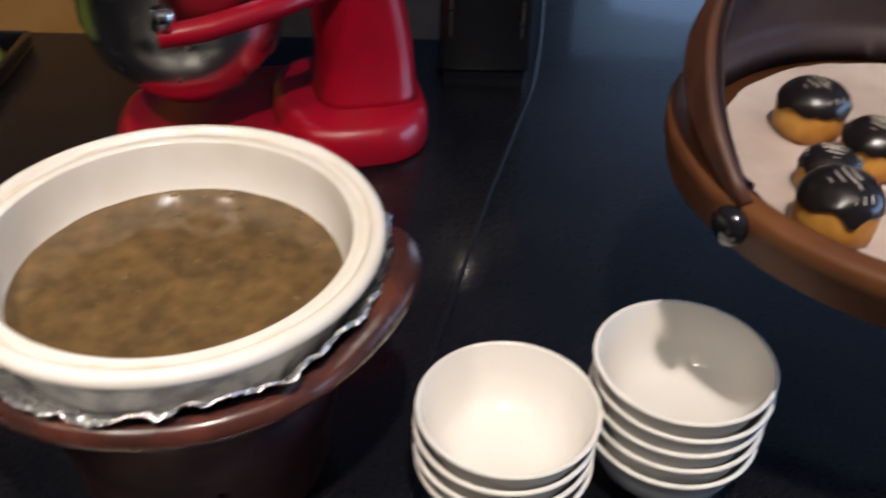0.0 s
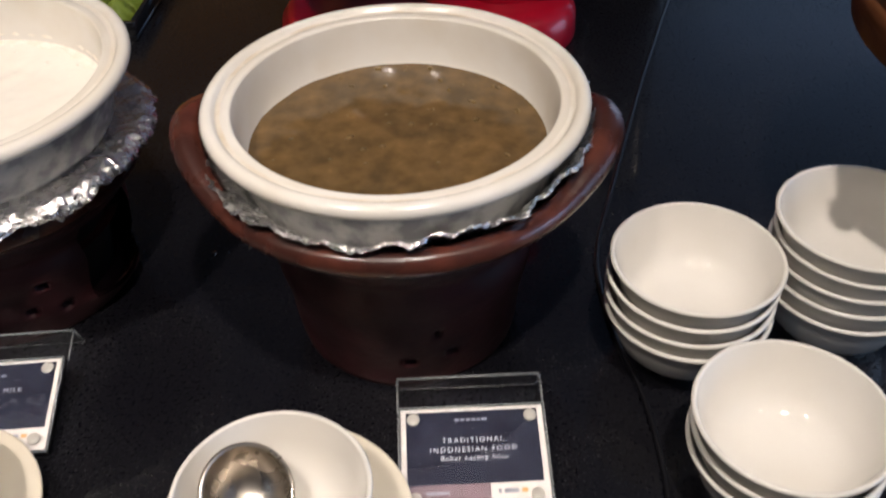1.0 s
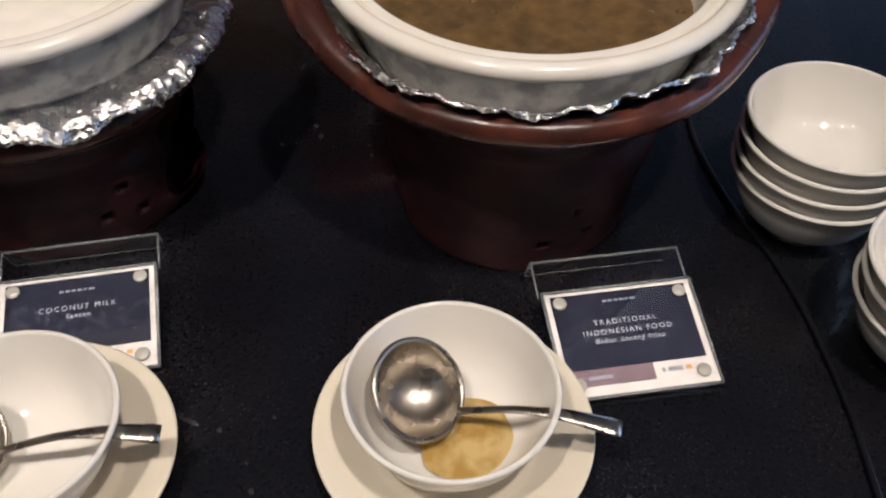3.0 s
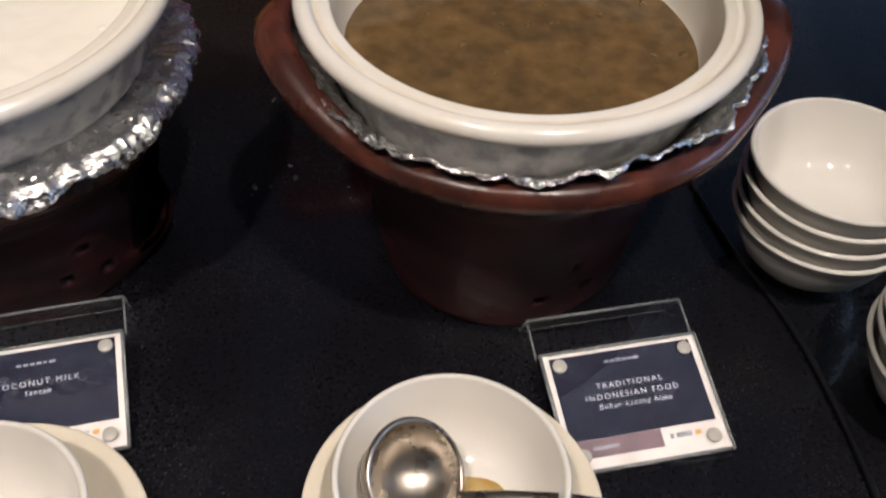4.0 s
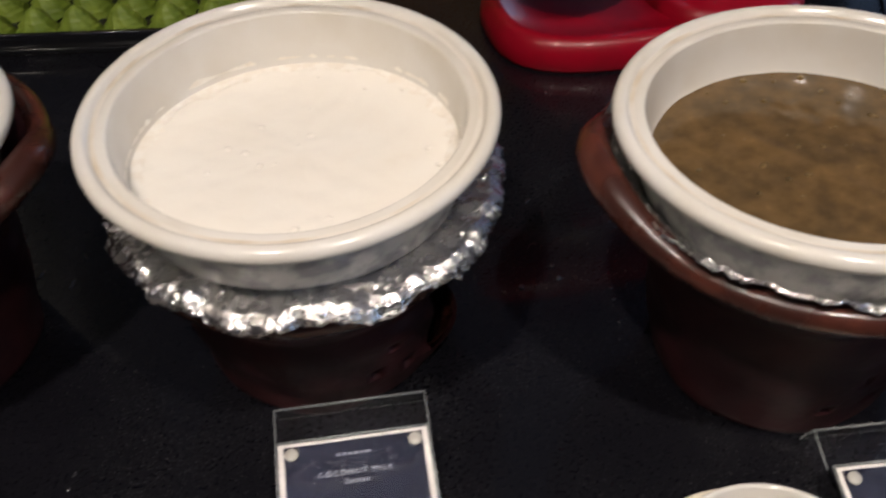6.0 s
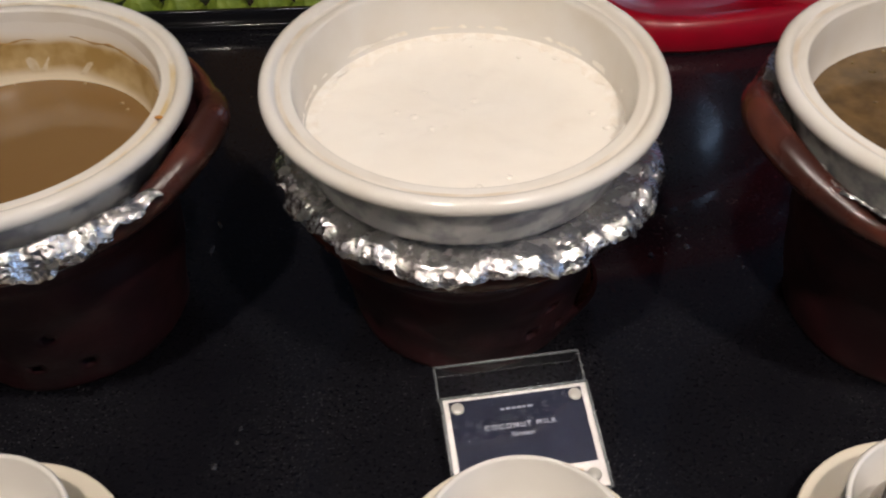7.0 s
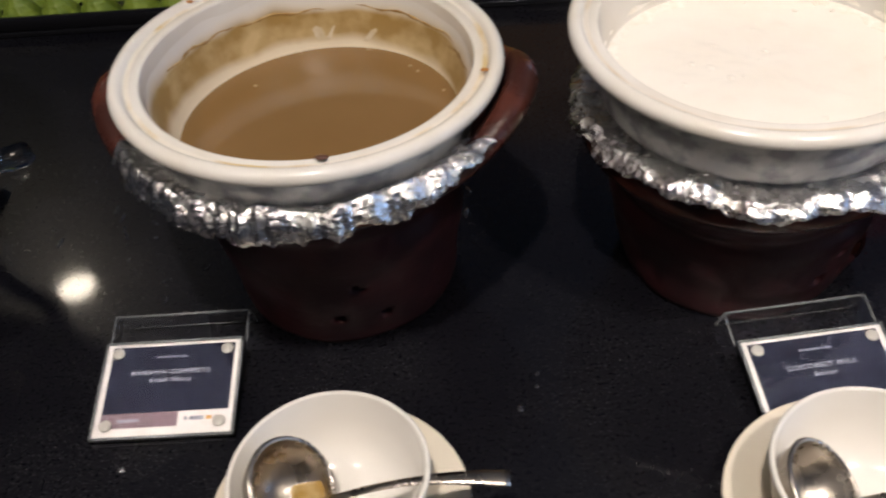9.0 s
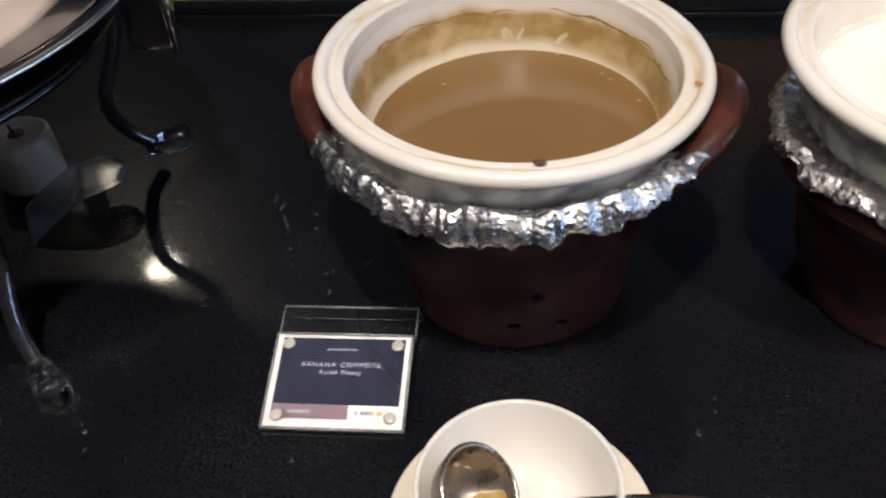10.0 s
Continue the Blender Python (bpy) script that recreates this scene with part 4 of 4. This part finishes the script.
for phi in (146, 149.5, 153, 156.5, 160):
    part("hood_rib", tube(hoop(phi, 0.1640), 0.0040, 10), DARKWOOD, case, "brown wooden rib of the hood")
hood = bmesh.new()
rowsv = [[hood.verts.new(p) for p in hoop(142 + 37 * k / 12, 0.1580 - 0.006 * (k / 12) ** 3)[1:-1]] for k in range(13)]
rowsv.append([hood.verts.new(p + Vector((0, 0, 0.001))) for p in hoop(180, 0.1475)[1:-1]])
rowsv.append([hood.verts.new(p - Vector((0, 0, 0.0185))) for p in hoop(180, 0.1462)[1:-1]])
for a, b in zip(rowsv, rowsv[1:]):
    for k in range(len(a) - 1):
        hood.faces.new((a[k], a[k + 1], b[k + 1], b[k]))
bmesh.ops.solidify(hood, geom=list(hood.faces), thickness=0.003)
part("hood", hood, HOODMAT, case, "dark smoked rolled-back hood")
stand = thing("display_stand", "plain black pedestal stand holding the pastry case", "stand", (CX + 0.20, CY + 0.10, 0))
part("stand_base", lathe([(0.0, 0.0), (0.070, 0.0), (0.074, 0.004), (0.070, 0.010), (0.02, 0.014), (0.0, 0.014)], 64), BLACK, stand)
part("stand_post", lathe([(0.0, 0.012), (0.014, 0.012), (0.014, CZ + 0.010), (0.0, CZ + 0.010)], 32), BLACK, stand)
part("stand_arm", box(-0.215, 0.016, -0.10 - 0.03, 0.016, CZ + 0.006, CZ + 0.0155, 0.002, 2), BLACK, stand)
liner = part("paper_liner", lathe([(0.0, 0.0278), (0.110, 0.0278), (0.126, 0.029), (0.133, 0.032)], 90, lambda a, i: (0.002 * noise.noise((6 * math.cos(a), 6 * math.sin(a), i)), 0.0012 * noise.noise((9 * math.cos(a), 9 * math.sin(a), i + 3)))), LINER)
liner.matrix_world = Matrix.Translation((CX, CY, CZ)) @ Matrix.Scale(S, 4)
tagged(liner, "pale brown crinkled baking paper lining the pastry case", "paper")


def pastry(at, rz, r):
    p = thing("cream_puff", "golden choux puff with chocolate glaze and white icing lines", "pastry", at, rz, "cream puffs on paper")
    lump = lambda a, i: (0.0012 * noise.noise((3 * math.cos(a) + rz, 3 * math.sin(a), i * 0.5)), 0.0)
    part("bun", lathe([(0.0, 0.0), (r * 0.80, 0.0), (r * 0.97, r * 0.16), (r, r * 0.50), (r * 0.99, r * 0.95), (r * 0.90, r * 1.22)], 40, lump), CHOUX, p)
    drip = lambda a, i: (0.0012 + 0.0010 * noise.noise((2 * math.cos(a), 2 * math.sin(a), rz)), (0.008 * noise.noise((2.2 * math.cos(a) + rz, 2.2 * math.sin(a), 4.0)) if i < 2 else 0.0))
    part("glaze", lathe([(r * 0.995, r * 0.96), (r * 0.97, r * 1.08), (r * 0.88, r * 1.28), (r * 0.64, r * 1.50), (r * 0.34, r * 1.62), (0.0, r * 1.66)], 40, drip), COCOA, p)
    for k in (-2, -1, 0, 1):
        x = k * r * 0.22
        h = math.sqrt(max(0.0, 0.80 - (k * 0.24) ** 2))
        pts = [(x + 0.06 * r * math.sin(j), r * h * (j - 5) / 5, r * (1.22 + 0.46 * math.cos((j - 5) / 5 * 1.30) * (1 - (k * 0.24) ** 2))) for j in range(11)]
        part("icing_line", tube(pts, 0.00036, 6), ICING, p)


for x, y, rz, r in ((-0.072, 0.0385, 20, 0.0225), (-0.085, -0.030, 70, 0.0175), (-0.095, -0.0707, 10, 0.0230), (-0.050, -0.0067, 40, 0.0205), (-0.020, -0.060, 130, 0.0215), (0.030, 0.03, 90, 0.022)):
    pastry((CX + x * S, CY + y * S, CZ + 0.0283 * S), rz, r * S * 0.95)

# ---- tray of green sweets ----
tray = thing("sweets_tray", "long black tray packed with green piped sweets", "tray", (-0.90, 1.06, 0))
part("tray_base", box(-0.40, 0.40, -0.125, 0.125, 0.0, 0.008, 0.002, 2), BLACK, tray)
for nm, b in (("tray_wall", (-0.40, 0.40, -0.125, -0.119, 0.008, 0.026)), ("tray_wall", (-0.40, 0.40, 0.119, 0.125, 0.008, 0.026)), ("tray_wall", (0.394, 0.40, -0.119, 0.119, 0.008, 0.026)), ("tray_wall", (-0.40, -0.394, -0.119, 0.119, 0.008, 0.026))):
    part(nm, box(*b, 0.001, 1), BLACK, tray)


def swirl():
    prof = []
    for i in range(15):
        f = i / 14
        prof.append((0.0245 * (1 - f) ** 0.62 + 0.0005 if f < 1 else 0.0, 0.034 * f))
    return lathe(prof, 40, lambda a, i: (0.0022 * (1 - i / 15) * math.sin(8 * a + i * 0.55) + 0.0012 * math.sin(i * 2.4), 0.0))


sweet = thing("green_sweet", "small green piped cream sweet on a black tray", "sweet", (-1.272, 0.965, 0.0085), group="green piped sweets")
part("swirl", swirl(), GREEN, sweet)
rnd = random.Random(2)
for j in range(4):
    for i in range(16):
        if i or j:
            copy_thing(sweet, pose(-1.272 + i * 0.0495 + rnd.uniform(-0.002, 0.002), 0.965 + j * 0.050 + rnd.uniform(-0.002, 0.002), 0.0085, rnd.uniform(-4, 4), rnd.uniform(-4, 4), rnd.uniform(0, 360)))

# ---- chafing dish ----
chafer = thing("chafing_dish", "round dark steel chafing dish on a black stand with clear feet", "chafing dish", (-1.265, 0.515, 0))
part("pan", lathe([(0.0, 0.196), (0.12, 0.198), (0.175, 0.207), (0.198, 0.223), (0.205, 0.242), (0.217, 0.246), (0.221, 0.250), (0.217, 0.254), (0.206, 0.250), (0.198, 0.232), (0.17, 0.218), (0.0, 0.210)], 128), DARKSTEEL, chafer)
part("rim_edge", tube([(0.2205 * math.cos(2 * math.pi * k / 96), 0.2205 * math.sin(2 * math.pi * k / 96), 0.2505) for k in range(96)], 0.0026, 8, True), STEEL, chafer, "bright rolled steel rim")
part("inner_band", lathe([(0.208, 0.2512), (0.196, 0.2440), (0.166, 0.2400), (0.160, 0.2370), (0.159, 0.228)], 96), BLACK, chafer, "black inner band")
part("food_bed", lathe([(0.0, 0.236), (0.10, 0.238), (0.155, 0.240), (0.1585, 0.236), (0.1585, 0.226)], 72, lambda a, i: (0.0, 0.004 * noise.noise((7 * math.cos(a), 7 * math.sin(a), i)))), LINER, chafer, "tan food bed")
part("ring_frame", tube([(0.183 * math.cos(2 * math.pi * k / 72), 0.183 * math.sin(2 * math.pi * k / 72), 0.207) for k in range(72)], 0.0034, 10, True), BLACK, chafer, "black ring frame")
hinge = part("hinge_box", moved(box(-0.017, 0.017, -0.011, 0.011, 0.198, 0.262, 0.004, 3), Matrix.Translation((0.222, 0.020, 0)) @ Matrix.Rotation(radians(5), 4, 'Z')), DARKSTEEL, chafer, "polished steel hinge box")
part("pin", tube([(0.241, 0.012, 0.196), (0.241, 0.012, 0.264)], 0.0032, 12), CHROME, hinge, "bright chrome pin")
for a0, foot_at in ((-42, (0.157, -0.165)), (42, (0.147, 0.163)), (138, (-0.157, 0.165)), (222, (-0.157, -0.165))):
    c, s_ = math.cos(radians(a0)), math.sin(radians(a0))
    fx, fy = foot_at
    inner_end = Vector((fx * 0.86, fy * 0.86, 0.020))
    pts = spline([(0.184 * c, 0.184 * s_, 0.207), (0.182 * c, 0.182 * s_, 0.155), (0.155 * c, 0.155 * s_, 0.095), (fx * 0.76, fy * 0.76, 0.050), inner_end], 7)
    leg = part("leg", tube(pts, 0.0066, 12), LEGS, chafer, "curved dark polished leg")
    part("foot_cap", tube([inner_end * 0.97, inner_end + Vector((fx * 0.05, fy * 0.05, -0.004)), (fx, fy, 0.0130), (fx * 1.03, fy * 1.03, 0.0130)], [0.0085, 0.0118, 0.0128, 0.0105], 16), ACRYLIC, leg, "clear plastic foot cap")
tin = thing("fuel_tin", "cream coloured chafing fuel tin with a wick beside the black stand", "fuel tin", (-1.256, 0.625, 0))
part("can", lathe([(0.0, 0.0), (0.030, 0.0), (0.032, 0.003), (0.031, 0.040), (0.030, 0.050), (0.027, 0.053), (0.025, 0.051), (0.0, 0.051)], 56), CANDLE, tin)
part("wick_hole", lathe([(0.0, 0.0516), (0.008, 0.0516), (0.008, 0.0505)], 24), BAMBOO, tin, "brown wick hole")
part("wick_rod", tube([(0.0, -0.002, 0.0515), (-0.012, 0.0, 0.085), (-0.022, 0.002, 0.115)], 0.0016, 10), CHROME, tin, "thin bright steel rod")
shield = thing("heat_shield", "bent polished steel heat shield plate beside the fuel tin", "metal plate", (-1.152, 0.532, 0.0))
sheet = bmesh.new()
rows_ = []
tip_, end_ = Vector((0.009, 0.071, 0.0)), Vector((-0.076, 0.019, 0.0))
side_ = Vector((0.52, -0.854, 0.0))
for i in range(29):
    f = i / 28
    half = 0.0265 * min(1.0, (1 - (1 - min(1.0, f / 0.25)) ** 2) ** 0.5 + 0.02) * (1.0 + 0.25 * f)
    mid_ = tip_.lerp(end_, f)
    mid_.z = 0.034 + 0.0010 * math.sin(9 * f) - 0.033 * max(0.0, (f - 0.45) / 0.55) ** 1.2
    rows_.append([sheet.verts.new(mid_ + side_ * (half * (j - 4) / 4) + Vector((0, 0, -0.0022 * ((j - 4) / 4) ** 2))) for j in range(9)])
for p, q in zip(rows_, rows_[1:]):
    for j in range(8):
        sheet.faces.new((p[j], p[j + 1], q[j + 1], q[j]))
bmesh.ops.solidify(sheet, geom=list(sheet.faces), thickness=0.0012)
part("sheet", sheet, SHEET, shield)
part("tab", moved(box(-0.010, 0.010, -0.001, 0.001, 0.0, 0.033), pose(-0.022, 0.052, 0.0, 0, 0, 30)), STEEL, shield, "", False)

# ---- small drops on the counter ----
rnd = random.Random(11)
DROPS = [(-0.986, 0.561), (-1.006, 0.600), (-0.963, 0.577), (-0.931, 0.481), (-0.933, 0.504), (-0.361, 0.288), (-0.324, 0.256), (-0.101, 0.218), (-0.244, 0.507), (-0.245, 0.543), (-0.634, 0.374), (-0.320, 0.237), (-1.081, 0.329), (-0.924, 0.315), (-0.093, 0.212), (-1.032, 0.699), (-1.006, 0.600), (-0.997, 0.588), (-0.990, 0.569), (-0.983, 0.550), (-0.976, 0.531), (-0.970, 0.511), (-0.967, 0.581), (-0.959, 0.558), (-0.951, 0.536), (-0.938, 0.501), (-0.931, 0.478), (-1.003, 0.695), (-0.879, 0.524), (-1.058, 0.574), (-1.046, 0.557), (-1.073, 0.588), (-0.924, 0.315), (-1.075, 0.314), (-0.633, 0.386), (-0.302, 0.655), (-0.713, 0.583), (-0.684, 0.571), (-0.682, 0.603), (-0.342, 0.280), (-0.309, 0.287), (-0.244, 0.531), (-0.285, 0.557), (-0.316, 0.548), (-0.304, 0.549), (-0.268, 0.825), (-0.289, 0.571), (-0.904, 0.516), (-1.0, 0.469), (-0.647, 0.355)]
for k, (dx, dy) in enumerate(DROPS):
    long = 3.2 if k in (0, 1, 5, 16, 17, 18, 19, 29, 30, 35, 36, 37, 38, 47) else rnd.uniform(1.0, 1.6)
    r = rnd.uniform(0.0012, 0.0026)
    d = part("water_drop", moved(lathe(arc(0.0, 0.0, r, 0, 90, 5)[:-1] + [(0.0, r)], 16), Matrix.Diagonal((1, long, 0.5, 1))), WATER)
    d.matrix_world = pose(dx, dy, 0.0, 0, 0, 60 if k == 5 else rnd.uniform(-30, 30))
    tagged(d, "tiny clear water drop on the black granite counter", "water drop", "water drops")
